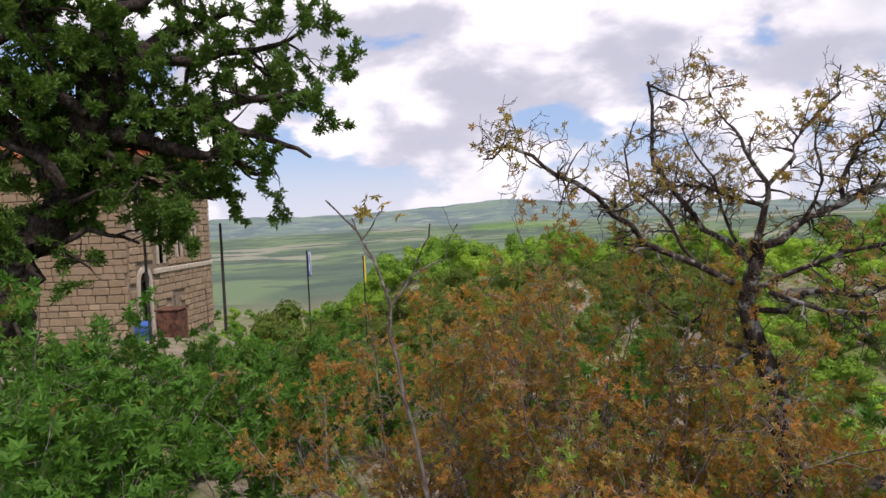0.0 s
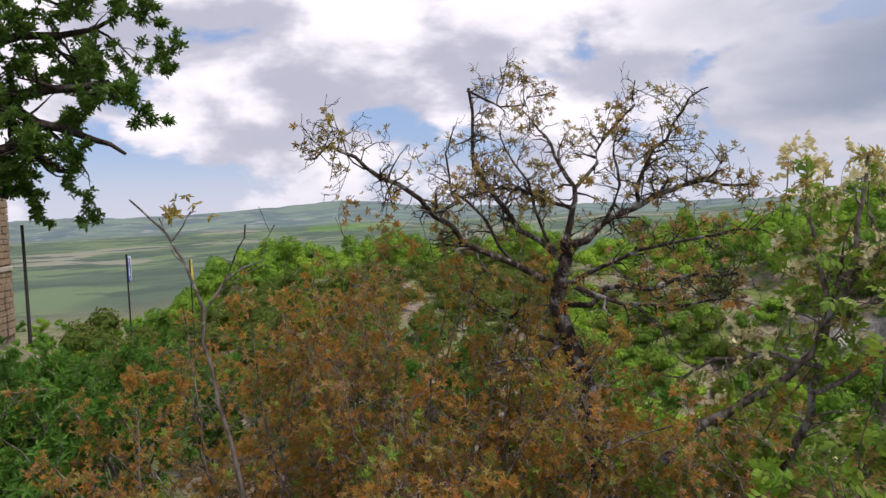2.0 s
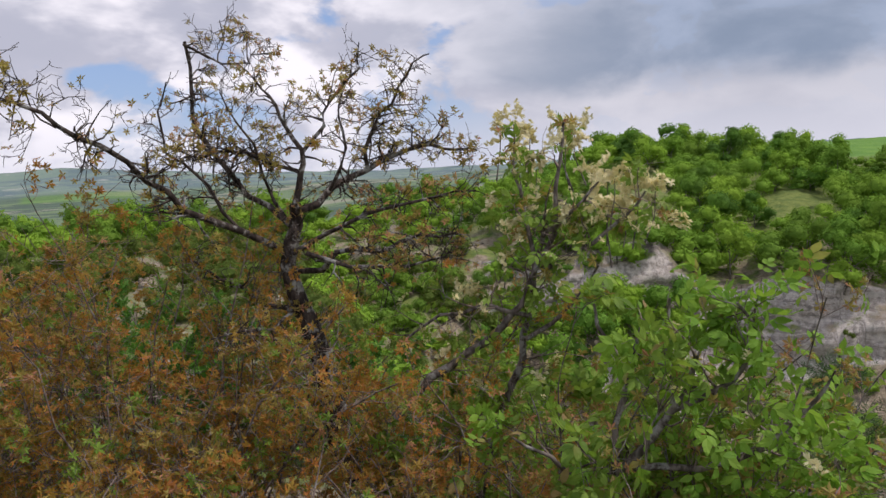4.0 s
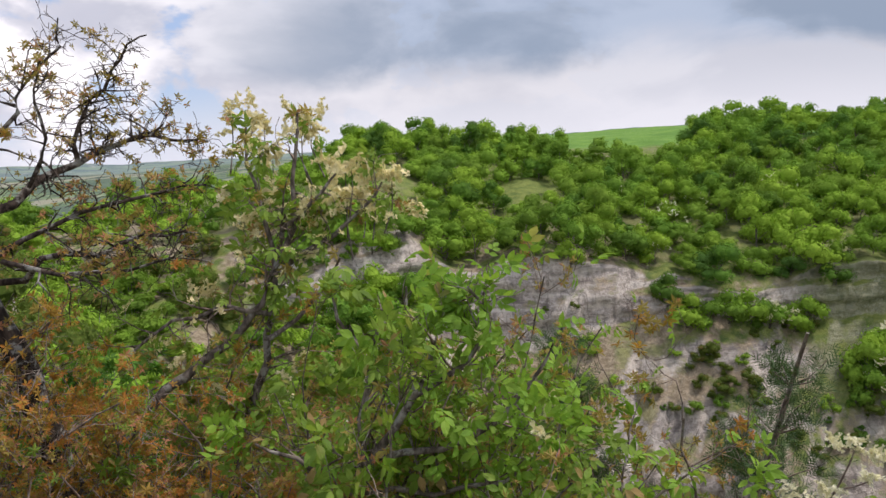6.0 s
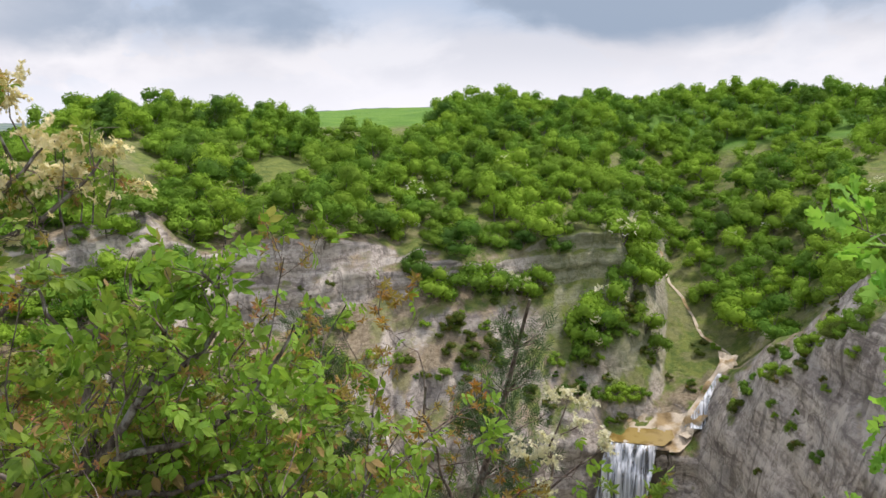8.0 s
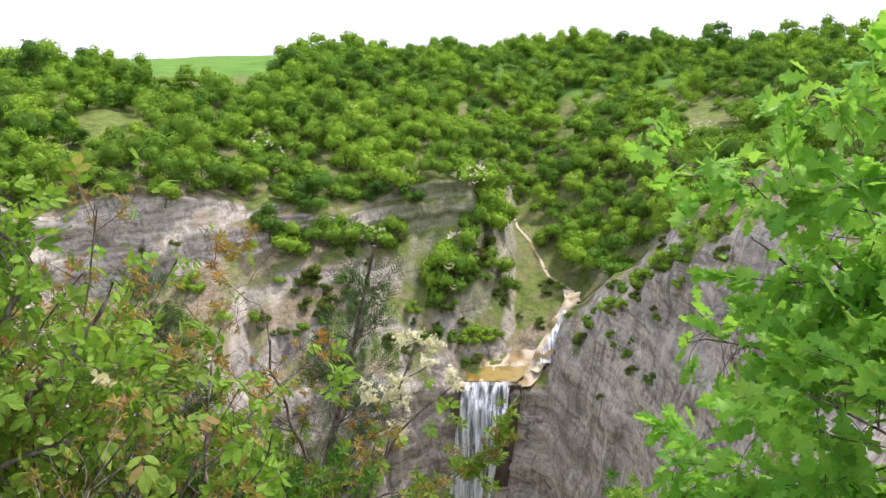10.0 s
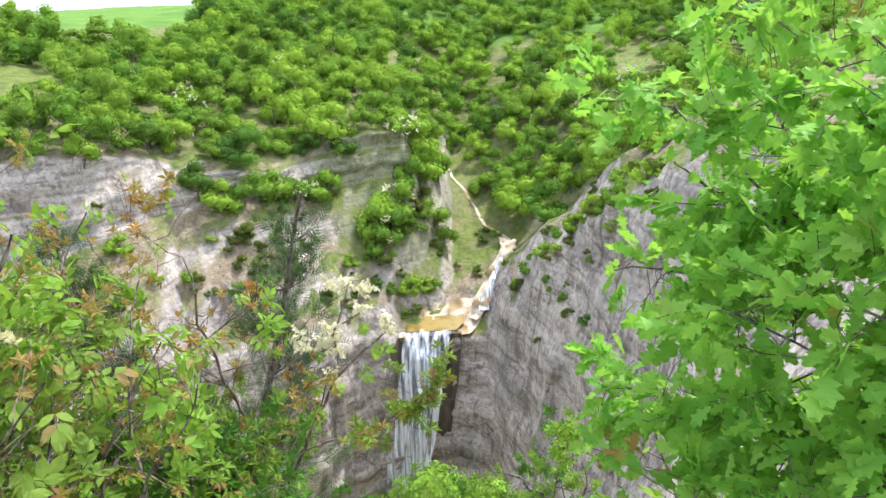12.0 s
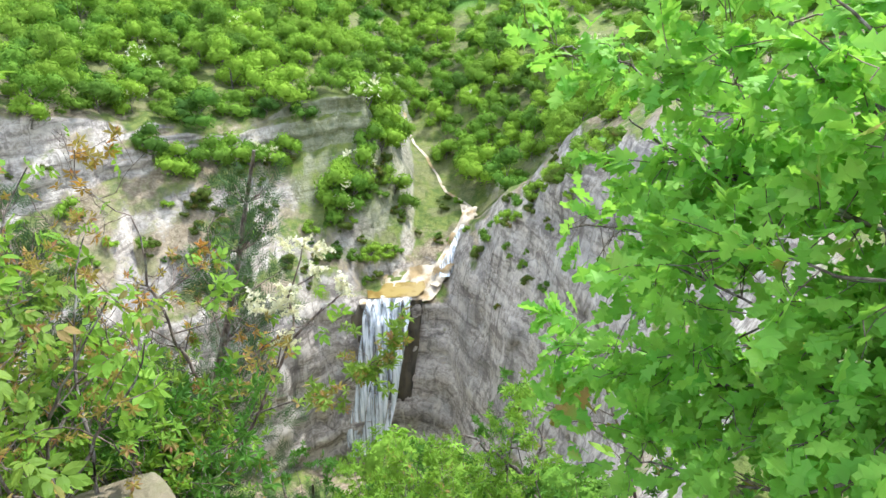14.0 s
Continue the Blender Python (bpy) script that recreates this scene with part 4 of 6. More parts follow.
# limbs of the plants near the viewpoint: line, thickness at its foot and at its end
HOOK_LIMBS = [
    ([(2.18, 3.28, 0.32), (2.14, 3.40, 0.56), (2.09, 3.42, 0.95), (2.01, 3.45, 1.31), (1.95, 3.47, 1.55), (1.95, 3.47, 1.79), (1.98, 3.46, 2.01)], 0.085, 0.05),
    ([(1.94, 3.48, 1.72), (1.66, 3.45, 1.88), (1.37, 3.42, 2.01), (1.18, 3.35, 2.17), (0.98, 3.27, 2.35), (0.81, 3.18, 2.45), (0.68, 3.19, 2.53), (0.59, 3.19, 2.54), (0.49, 3.19, 2.49)], 0.035, 0.006),
    ([(0.64, 3.19, 2.53), (0.59, 3.19, 2.57), (0.60, 3.19, 2.65)], 0.007, 0.004),
    ([(0.81, 3.28, 2.44), (0.72, 3.29, 2.52), (0.68, 3.29, 2.67)], 0.008, 0.004),
    ([(1.98, 3.57, 1.88), (1.81, 3.83, 2.06), (1.67, 3.97, 2.29), (1.59, 4.09, 2.48), (1.58, 4.09, 2.68), (1.57, 4.09, 3.00)], 0.032, 0.014),
    ([(1.56, 4.09, 2.99), (1.70, 4.06, 2.92), (1.77, 4.04, 2.87), (1.93, 4.00, 2.86), (1.95, 3.99, 2.92), (2.07, 3.96, 2.94)], 0.013, 0.005),
    ([(1.75, 4.05, 2.88), (1.79, 4.04, 3.00), (1.78, 4.04, 3.13)], 0.008, 0.004),
    ([(1.93, 4.00, 2.87), (1.92, 4.01, 3.01), (1.91, 4.01, 3.08)], 0.007, 0.004),
    ([(1.97, 3.46, 1.96), (2.21, 3.48, 2.07), (2.46, 3.48, 2.17), (2.60, 3.41, 2.26), (2.84, 3.40, 2.32), (2.97, 3.32, 2.28), (3.10, 3.24, 2.28)], 0.04, 0.006),
    ([(2.46, 3.48, 2.17), (2.47, 3.48, 2.37), (2.54, 3.45, 2.52), (2.65, 3.39, 2.67), (2.73, 3.35, 2.80), (2.81, 3.30, 2.86)], 0.024, 0.005),
    ([(1.98, 3.46, 1.99), (2.03, 3.44, 2.19), (2.03, 3.44, 2.32), (1.94, 3.47, 2.49), (1.89, 3.49, 2.62), (1.81, 3.51, 2.73)], 0.035, 0.006),
    ([(2.03, 3.44, 2.29), (2.16, 3.39, 2.44), (2.23, 3.37, 2.60), (2.34, 3.32, 2.76), (2.38, 3.30, 2.90)], 0.02, 0.005),
    ([(2.74, 3.23, 2.31), (2.80, 3.19, 2.41), (2.77, 3.21, 2.49)], 0.01, 0.004),
    ([(1.95, 3.47, 1.62), (2.11, 3.20, 1.73), (2.30, 3.00, 1.73), (2.45, 2.82, 1.82), (2.55, 2.64, 1.83)], 0.03, 0.008),
    ([(2.01, 3.45, 1.31), (1.81, 3.72, 1.43), (1.61, 3.88, 1.57), (1.43, 4.02, 1.83)], 0.028, 0.007),
    ([(1.98, 3.46, 1.41), (1.76, 3.32, 1.33), (1.40, 3.21, 1.36)], 0.02, 0.006),
    ([(1.92, 3.38, 1.73), (2.19, 3.27, 1.88), (2.41, 3.06, 1.97), (2.58, 2.86, 2.02), (2.70, 2.66, 2.05)], 0.024, 0.006),
    ([(2.02, 3.45, 2.19), (1.80, 3.73, 2.31), (1.55, 3.89, 2.29), (1.30, 4.04, 2.45)], 0.02, 0.005),
    ([(2.10, 3.20, 2.08), (2.16, 3.07, 2.30), (2.11, 3.09, 2.45), (2.17, 3.06, 2.60)], 0.018, 0.005),
    ([(1.66, 3.45, 1.88), (1.52, 3.49, 2.15), (1.31, 3.53, 2.32), (1.29, 3.53, 2.54), (1.35, 3.52, 2.67)], 0.018, 0.005),
    ([(1.96, 3.25, 1.74), (2.12, 2.98, 1.66), (2.34, 2.76, 1.66), (2.47, 2.57, 1.72)], 0.022, 0.006),
    ([(2.00, 3.56, 1.85), (1.89, 3.70, 2.20), (1.77, 3.73, 2.48), (1.68, 3.76, 2.66)], 0.02, 0.005),
]
OAK_LIMBS = [
    ([(-5.47, 6.90, 0.13), (-5.18, 7.13, 1.08), (-4.87, 7.35, 1.82), (-4.58, 7.54, 2.39), (-4.41, 7.64, 2.85), (-4.20, 7.77, 3.45), (-4.08, 7.83, 4.13), (-3.91, 7.92, 4.88)], 0.36, 0.16),
    ([(-4.41, 7.64, 2.85), (-4.05, 7.85, 3.32), (-3.52, 8.11, 3.57), (-3.09, 8.30, 3.75), (-2.35, 8.25, 3.77), (-1.69, 8.23, 3.87)], 0.15, 0.03),
    ([(-4.19, 7.77, 3.52), (-3.78, 7.99, 4.21), (-3.23, 8.25, 4.66), (-2.64, 8.47, 4.96)], 0.15, 0.04),
    ([(-4.49, 7.59, 2.72), (-4.84, 7.37, 3.44), (-5.16, 7.15, 4.05), (-5.37, 6.98, 4.70)], 0.17, 0.05),
    ([(-3.84, 7.74, 3.37), (-3.34, 7.98, 3.23), (-2.87, 8.18, 3.12), (-2.50, 8.31, 2.98), (-2.19, 8.41, 2.80)], 0.1, 0.02),
    ([(-3.02, 8.12, 3.71), (-2.53, 8.30, 3.43), (-2.01, 8.46, 3.21), (-1.67, 8.55, 3.06)], 0.07, 0.02),
    ([(-4.11, 7.59, 3.23), (-3.65, 7.83, 2.96), (-3.14, 8.06, 2.76), (-2.85, 8.18, 2.55)], 0.07, 0.02),
    ([(-3.52, 7.90, 4.25), (-2.93, 8.15, 4.27), (-2.28, 8.38, 4.42), (-1.66, 8.55, 4.64)], 0.08, 0.02),
    ([(-4.67, 7.37, 2.07), (-4.32, 7.58, 2.18), (-3.95, 7.79, 2.23), (-3.67, 7.93, 2.07)], 0.05, 0.015),
    ([(-4.10, 7.94, 4.22), (-3.70, 8.14, 5.48), (-3.25, 8.35, 6.22)], 0.12, 0.03),
    ([(-4.04, 7.74, 4.11), (-4.40, 7.54, 4.54), (-4.76, 7.31, 4.82), (-5.05, 7.10, 5.08)], 0.09, 0.02),
    ([(-4.04, 7.51, 3.61), (-4.37, 7.32, 3.92), (-4.69, 7.11, 3.96), (-5.00, 6.89, 3.69)], 0.08, 0.02),
    ([(-4.98, 6.90, 3.99), (-4.62, 7.16, 4.46), (-4.18, 7.43, 4.82)], 0.07, 0.02),
    ([(-4.18, 7.20, 2.75), (-4.39, 7.07, 3.13), (-4.65, 6.89, 3.25), (-4.91, 6.71, 3.07)], 0.06, 0.02),
    ([(-3.82, 7.75, 4.83), (-3.18, 8.05, 5.21), (-2.42, 8.33, 5.40), (-1.91, 8.49, 5.14)], 0.08, 0.02),
]
ASH_LIMBS = [
    ([(2.75, 2.83, 0.27), (2.87, 2.75, 0.74), (2.97, 2.67, 1.07), (3.01, 2.65, 1.33), (3.05, 2.62, 1.61), (3.09, 2.58, 1.89)], 0.03, 0.012),
    ([(2.30, 2.96, 0.81), (2.48, 2.87, 1.02), (2.67, 2.76, 1.15), (2.83, 2.65, 1.29), (2.92, 2.59, 1.41), (2.99, 2.54, 1.63), (3.09, 2.46, 1.83)], 0.028, 0.012),
    ([(2.99, 2.54, 1.63), (2.95, 2.57, 1.90), (2.90, 2.61, 2.14), (2.92, 2.59, 2.38)], 0.014, 0.005),
    ([(3.05, 2.49, 1.77), (3.08, 2.46, 2.04), (3.11, 2.44, 2.28), (3.12, 2.43, 2.38)], 0.014, 0.005),
    ([(3.02, 2.52, 1.78), (3.18, 2.38, 1.95), (3.25, 2.32, 2.06)], 0.014, 0.005),
    ([(3.01, 2.52, 1.59), (3.22, 2.35, 1.74), (3.35, 2.22, 1.88), (3.41, 2.16, 2.00)], 0.016, 0.005),
    ([(2.95, 2.57, 1.35), (2.76, 2.70, 1.42), (2.55, 2.83, 1.37), (2.38, 2.92, 1.25)], 0.014, 0.006),
    ([(2.93, 2.58, 1.22), (3.13, 2.43, 1.41), (3.24, 2.33, 1.62)], 0.014, 0.006),
]
GREEN_LIMBS = [
    ([(2.46, 1.86, 0.49), (2.66, 1.71, 0.74), (2.80, 1.58, 0.98), (2.89, 1.49, 1.16), (2.95, 1.44, 1.36)], 0.028, 0.01),
    ([(2.69, 1.68, 0.78), (2.71, 1.67, 1.06), (2.75, 1.63, 1.29), (2.80, 1.59, 1.52)], 0.018, 0.006),
    ([(2.88, 1.51, 1.13), (3.03, 1.34, 1.26), (3.10, 1.26, 1.44), (3.04, 1.32, 1.59)], 0.014, 0.005),
    ([(2.73, 1.65, 0.87), (2.95, 1.44, 0.88), (3.11, 1.24, 1.01), (3.21, 1.10, 1.22), (3.24, 1.05, 1.34)], 0.018, 0.005),
    ([(2.69, 1.68, 0.73), (2.92, 1.46, 0.68), (3.11, 1.24, 0.73), (3.21, 1.11, 0.85)], 0.015, 0.005),
    ([(2.62, 1.74, 0.69), (2.49, 1.84, 0.92), (2.36, 1.92, 1.00)], 0.014, 0.005),
    ([(2.75, 1.63, 1.29), (2.66, 1.71, 1.49), (2.65, 1.71, 1.58)], 0.012, 0.005),
    ([(2.88, 1.51, 1.16), (2.86, 1.53, 1.47), (2.88, 1.51, 1.60)], 0.012, 0.005),
]
DEAD_LIMBS = [
    ([(4.76, 0.68, -0.85), (4.70, 0.84, -0.40), (4.65, 0.96, -0.02), (4.62, 1.02, 0.25), (4.61, 1.05, 0.54)], 0.03, 0.012),
    ([(4.67, 0.92, -0.19), (4.59, 1.10, 0.09), (4.51, 1.27, 0.38), (4.45, 1.37, 0.61), (4.39, 1.48, 1.02)], 0.016, 0.004),
    ([(4.62, 1.02, 0.25), (4.69, 0.86, 0.37), (4.74, 0.73, 0.49), (4.76, 0.66, 0.70)], 0.013, 0.004),
    ([(4.61, 1.05, 0.54), (4.60, 1.09, 0.76), (4.54, 1.21, 0.88), (4.50, 1.28, 1.15)], 0.012, 0.004),
    ([(4.64, 0.99, 0.02), (4.76, 0.67, 0.12), (4.80, 0.53, -0.02)], 0.012, 0.004),
    ([(4.72, 0.79, -0.62), (4.77, 0.64, -0.36), (4.81, 0.49, -0.14), (4.86, 0.31, -0.05), (4.90, 0.14, 0.05)], 0.014, 0.005),
    ([(4.54, 1.21, 0.88), (4.59, 1.09, 0.99), (4.65, 0.96, 1.11)], 0.007, 0.003),
]
BLOSSOM_LIMBS = [
    ([(4.76, 0.68, -0.85), (4.81, 0.51, -0.46), (4.85, 0.35, -0.16), (4.89, 0.17, 0.02), (4.92, 0.01, 0.16)], 0.013, 0.005),
    ([(4.86, 0.32, -0.09), (4.85, 0.33, 0.15), (4.87, 0.25, 0.37), (4.88, 0.22, 0.48)], 0.008, 0.004),
    ([(4.86, 0.32, 0.07), (4.83, 0.43, 0.16)], 0.006, 0.003),
    ([(4.86, 0.30, 0.22), (4.89, 0.16, 0.29)], 0.006, 0.003),
    ([(4.82, 0.47, -0.39), (4.84, 0.41, -0.19), (4.84, 0.39, -0.12)], 0.006, 0.003),
]
BLOOMS = [(4.86, 0.31, 0.50), (4.88, 0.23, 0.51), (4.89, 0.15, 0.45), (4.90, 0.10, 0.47), (4.89, 0.17, 0.31), (4.91, 0.02, 0.20), (4.92, -0.01, 0.17), (4.81, 0.52, 0.17), (4.82, 0.47, 0.07), (4.85, 0.36, 0.21), (4.86, 0.31, 0.07), (4.84, 0.40, 0.10), (4.85, 0.33, 0.15), (4.84, 0.39, -0.12), (4.85, 0.35, -0.14)]
ASH_BLOOMS = [(3.12, 3.01, 2.41), (3.21, 2.97, 2.37), (3.22, 2.86, 2.34), (3.29, 2.67, 2.36), (3.37, 2.64, 2.35), (3.30, 2.64, 2.28), (3.36, 2.50, 2.10), (3.34, 2.35, 2.09), (3.43, 2.22, 2.03), (3.51, 2.18, 2.01), (3.23, 2.47, 1.93), (3.29, 2.30, 1.93), (3.04, 2.88, 1.79), (3.22, 2.81, 2.14), (3.38, 2.26, 1.92), (2.73, 2.88, 1.48)]
FOREOAK_LIMBS = [
    ([(2.54, -1.72, 1.56), (2.64, -1.56, 1.75), (2.73, -1.49, 1.86), (2.91, -1.47, 1.90), (3.02, -1.46, 1.94)], 0.014, 0.005),
    ([(2.33, -1.82, 1.18), (2.45, -1.68, 1.06), (2.49, -1.61, 0.96), (2.62, -1.59, 0.80), (2.74, -1.58, 0.63)], 0.02, 0.006),
    ([(2.44, -1.68, 1.04), (2.60, -1.62, 1.03), (2.75, -1.56, 1.08), (2.93, -1.42, 1.11), (3.09, -1.27, 1.12)], 0.013, 0.004),
    ([(2.61, -1.79, 1.37), (2.78, -1.71, 1.37), (2.96, -1.60, 1.40), (3.13, -1.44, 1.42), (3.29, -1.27, 1.50), (3.37, -1.19, 1.56)], 0.013, 0.004),
    ([(2.82, -1.65, 1.39), (3.09, -1.54, 1.23), (3.27, -1.34, 1.13), (3.38, -1.14, 1.13), (3.45, -0.99, 1.17)], 0.011, 0.004),
    ([(3.01, -1.48, 1.44), (3.17, -1.35, 1.61), (3.30, -1.23, 1.71), (3.44, -1.07, 1.75), (3.46, -0.96, 1.73)], 0.011, 0.004),
    ([(2.26, -1.75, 1.00), (2.37, -1.61, 0.81), (2.59, -1.44, 0.63), (2.77, -1.26, 0.57), (2.92, -1.13, 0.61)], 0.012, 0.004),
    ([(2.58, -1.66, 1.68), (2.75, -1.57, 1.65), (2.93, -1.42, 1.70), (3.08, -1.30, 1.82)], 0.011, 0.004),
    ([(2.31, -1.69, 1.38), (2.39, -1.58, 1.35), (2.47, -1.45, 1.36), (2.54, -1.31, 1.37), (2.59, -1.16, 1.34)], 0.01, 0.003),
    ([(2.74, -1.59, 1.09), (2.89, -1.51, 0.94), (3.05, -1.37, 0.80), (3.22, -1.17, 0.57)], 0.01, 0.003),
    ([(2.45, -1.90, 0.90), (2.75, -1.65, 0.64), (3.00, -1.50, 0.48), (3.26, -1.39, 0.40), (3.40, -1.34, 0.38)], 0.012, 0.004),
    ([(2.50, -2.00, 0.80), (2.80, -1.85, 0.58), (3.06, -1.73, 0.43), (3.20, -1.66, 0.36)], 0.011, 0.004),
    ([(2.60, -1.80, 0.95), (2.95, -1.50, 0.74), (3.30, -1.30, 0.62), (3.54, -1.21, 0.56)], 0.011, 0.004),
    ([(2.50, -2.05, 1.00), (2.80, -1.92, 0.90), (3.00, -1.83, 0.81), (3.20, -1.72, 0.76)], 0.010, 0.004),
    ([(2.50, -1.59, 1.82), (2.56, -1.49, 1.90), (2.62, -1.38, 1.99)], 0.012, 0.004),
]
SAPLING_LIMBS = [
    ([(3.44, -1.46, -0.20), (3.46, -1.39, 0.08), (3.49, -1.31, 0.29), (3.50, -1.26, 0.44)], 0.009, 0.003),
    ([(3.46, -1.39, 0.08), (3.42, -1.53, 0.28), (3.40, -1.59, 0.43)], 0.007, 0.003),
    ([(3.47, -1.37, 0.13), (3.52, -1.20, 0.21), (3.53, -1.15, 0.32)], 0.006, 0.003),
]
SNAG_LIMBS = [
    ([(6.90, -1.62, -3.28), (6.93, -1.43, -2.93), (6.96, -1.13, -2.60), (6.98, -0.78, -2.42)], 0.03, 0.012),
    ([(6.93, -1.43, -2.93), (6.90, -1.58, -2.49), (6.91, -1.52, -2.23)], 0.018, 0.006),
    ([(6.95, -1.25, -2.73), (6.97, -1.02, -2.96), (6.97, -0.91, -3.19)], 0.016, 0.006),
    ([(6.96, -1.13, -2.60), (6.93, -1.42, -2.58)], 0.012, 0.005),
]
SHOOT_LIMBS = [
    ([(0.22, 2.29, 1.04), (0.17, 2.28, 1.36), (0.12, 2.27, 1.64), (0.10, 2.27, 1.86), (0.05, 2.26, 2.05), (-0.00, 2.26, 2.15), (-0.05, 2.25, 2.21), (-0.13, 2.23, 2.29)], 0.014, 0.004),
    ([(0.01, 2.26, 2.13), (0.05, 2.26, 2.19), (0.08, 2.27, 2.24)], 0.005, 0.003),
    ([(0.10, 2.27, 1.85), (0.19, 2.28, 1.97), (0.25, 2.29, 2.10), (0.28, 2.29, 2.18)], 0.008, 0.004),
    ([(0.19, 2.28, 1.97), (0.33, 2.29, 2.04), (0.38, 2.30, 2.17)], 0.005, 0.003),
    ([(-0.01, 2.25, 2.16), (-0.03, 2.25, 2.22)], 0.005, 0.003),
]

# ---- plants round the viewpoint ----
TWIGGY = [(9.0, 0.36, 0.6, 0.30, 0.03, 0.006), (13.0, 0.16, 0.65, 0.35, 0.05, 0.003)]
plant("gnarled_tree", "gnarled lichen-spotted tree with sparse bronze spring leaves", "tree", 11, [(q, a if k == 0 else a * 0.62, b * 0.7) for k, (q, a, b) in enumerate(HOOK_LIMBS)],
      [(22, 0.26, 0.62, 0.45, -0.02, 0.009), (20, 0.14, 0.65, 0.48, 0.0, 0.0042), (12, 0.075, 0.65, 0.4, 0.02, 0.0028)], DARK_BARK,
      [("foliage", 0.16, 60, 0.030, TUFT, BRONZE_LEAF, 0.3, 0.1, 0.5), ("red_foliage", 0.02, 50, 0.028, TUFT, RUST_LEAF, 0.3, 0.1, 0.6)], 0.02, 0.14, fade=0.55)
plant("tall_shoot", "bare upright shoots topped with bronze leaves", "bush", 12, [(q, a * 0.7, b * 0.8) for q, a, b in SHOOT_LIMBS], [(5, 0.10, 0.5, 0.25, 0.1, 0.003)], GREY_BARK,
      [("foliage", 0.7, 60, 0.045, TUFT, BRONZE_LEAF, 0.3, 0.1, 0.4)], 0.008)
rust_sets = [("foliage", 0.36, 56, 0.027, TUFT, RUST_LEAF, 0.35, 0.1, 0.35), ("olive_foliage", 0.22, 52, 0.026, TUFT, BRONZE_LEAF, 0.35, 0.1, 0.35), ("green_foliage", 0.10, 40, 0.030, TUFT, ASH_LEAF, 0.4, 0.1, 0.3)]
for i, (az, r, h, n) in enumerate(((-16, 4.6, 1.75, 10), (-9, 4.4, 2.0, 11), (-3, 4.6, 2.25, 12), (2, 4.0, 2.2, 13), (7, 4.5, 2.25, 12), (9, 4.3, 1.8, 11), (23, 4.7, 1.8, 11), (26, 3.6, 1.85, 11),
                                   (31, 3.6, 1.5, 9), (9, 2.7, 1.1, 9), (0, 2.7, 1.15, 9), (25, 2.7, 1.0, 9), (-12, 3.0, 1.15, 8))):
    shrub("rust_bush", "twiggy bush with rust-orange frost-nipped leaves", 100 + i, spot(az, r, 0.1), n, h, 0.42, TWIGGY, TWIG_BARK, rust_sets, 0.011, group="rust bushes in the foreground")
ash_mixed = [("foliage", 0.6, 22, 0.075, TUFT, ASH_LEAF, 0.45, 0.2, 0.25), ("olive_foliage", 0.25, 24, 0.05, TUFT, BRONZE_LEAF, 0.4, 0.1, 0.3)]
mixed = [("foliage", 0.85, 26, 0.08, TUFT, BUSH_LEAF, 0.45, 0.1, 0.25)]
for i, (az, r, h, n) in enumerate(((-31, 6.0, 1.6, 12), (-35, 5.0, 1.3, 12), (-25, 7.5, 1.2, 12), (-20, 8.5, 1.4, 12), (-36, 7.0, 1.9, 12), (-16, 9, 1.7, 12), (-11, 10, 1.7, 12), (-5, 9, 1.4, 12), (2, 10, 1.5, 12),
                                   (9, 8, 1.6, 10), (16, 7, 1.5, 10), (23, 8, 1.6, 10), (-22, 5.2, 1.1, 10), (-33, 10, 1.9, 12), (30, 6, 1.5, 10), (36, 4.6, 2.2, 12), (43, 4.6, 2.4, 12), (50, 4.8, 2.9, 12), (57, 4.6, 2.6, 12), (38, 6.5, 3.0, 12), (46, 6.5, 3.6, 12), (54, 6.5, 3.8, 12), (-27, 13, 0.9, 10), (-24, 12, 0.9, 10), (-21, 12.5, 1.0, 10), (-18.5, 13, 1.1, 10), (-22.5, 15.5, 0.9, 10), (-19, 17, 1.2, 10))):
    shrub("green_bush", "leafy green bush in the undergrowth", 200 + i, spot(az, r, 0.1), n, h, 0.5, [(6, 0.42, 0.55, 0.3, 0.05, 0.006), (7, 0.18, 0.6, 0.3, 0.05, 0.003)], GREY_BARK, ash_mixed if 35 < az < 60 else mixed, 0.014, group="green undergrowth bushes")
plant("oak_tree", "old oak with a dark trunk and dense dark green crown", "tree", 13, OAK_LIMBS,
      [(4.4, 0.95, 0.5, 0.22, 0.05, 0.05), (5.2, 0.48, 0.55, 0.25, 0.04, 0.016), (7.0, 0.24, 0.6, 0.3, 0.02, 0.0055)], OAK_BARK,
      [("foliage", 1.0, 98, 0.078, TUFT_SMALL, OAK_LEAF, 0.5, 0.05, 0.2)], 0.05, 0.4)
ash = plant("flowering_ash", "slim flowering ash with cream blossom and pale green leaves", "tree", 14, ASH_LIMBS,
      [(11, 0.24, 0.55, 0.3, 0.03, 0.007), (11, 0.13, 0.65, 0.35, 0.0, 0.003)], GREY_BARK,
      [("foliage", 0.55, 26, 0.085, PINNATE, ASH_LEAF, 0.35, 0.5, 0.3), ("blossom", 0.28, 26, 0.10, PANICLE, FADED_FLOWER, 0.2, 0.2, 0.6), ("bronze_foliage", 0.2, 18, 0.055, TUFT, BRONZE_LEAF, 0.3, 0.1, 0.4)], 0.012)
rng = np.random.default_rng(6)
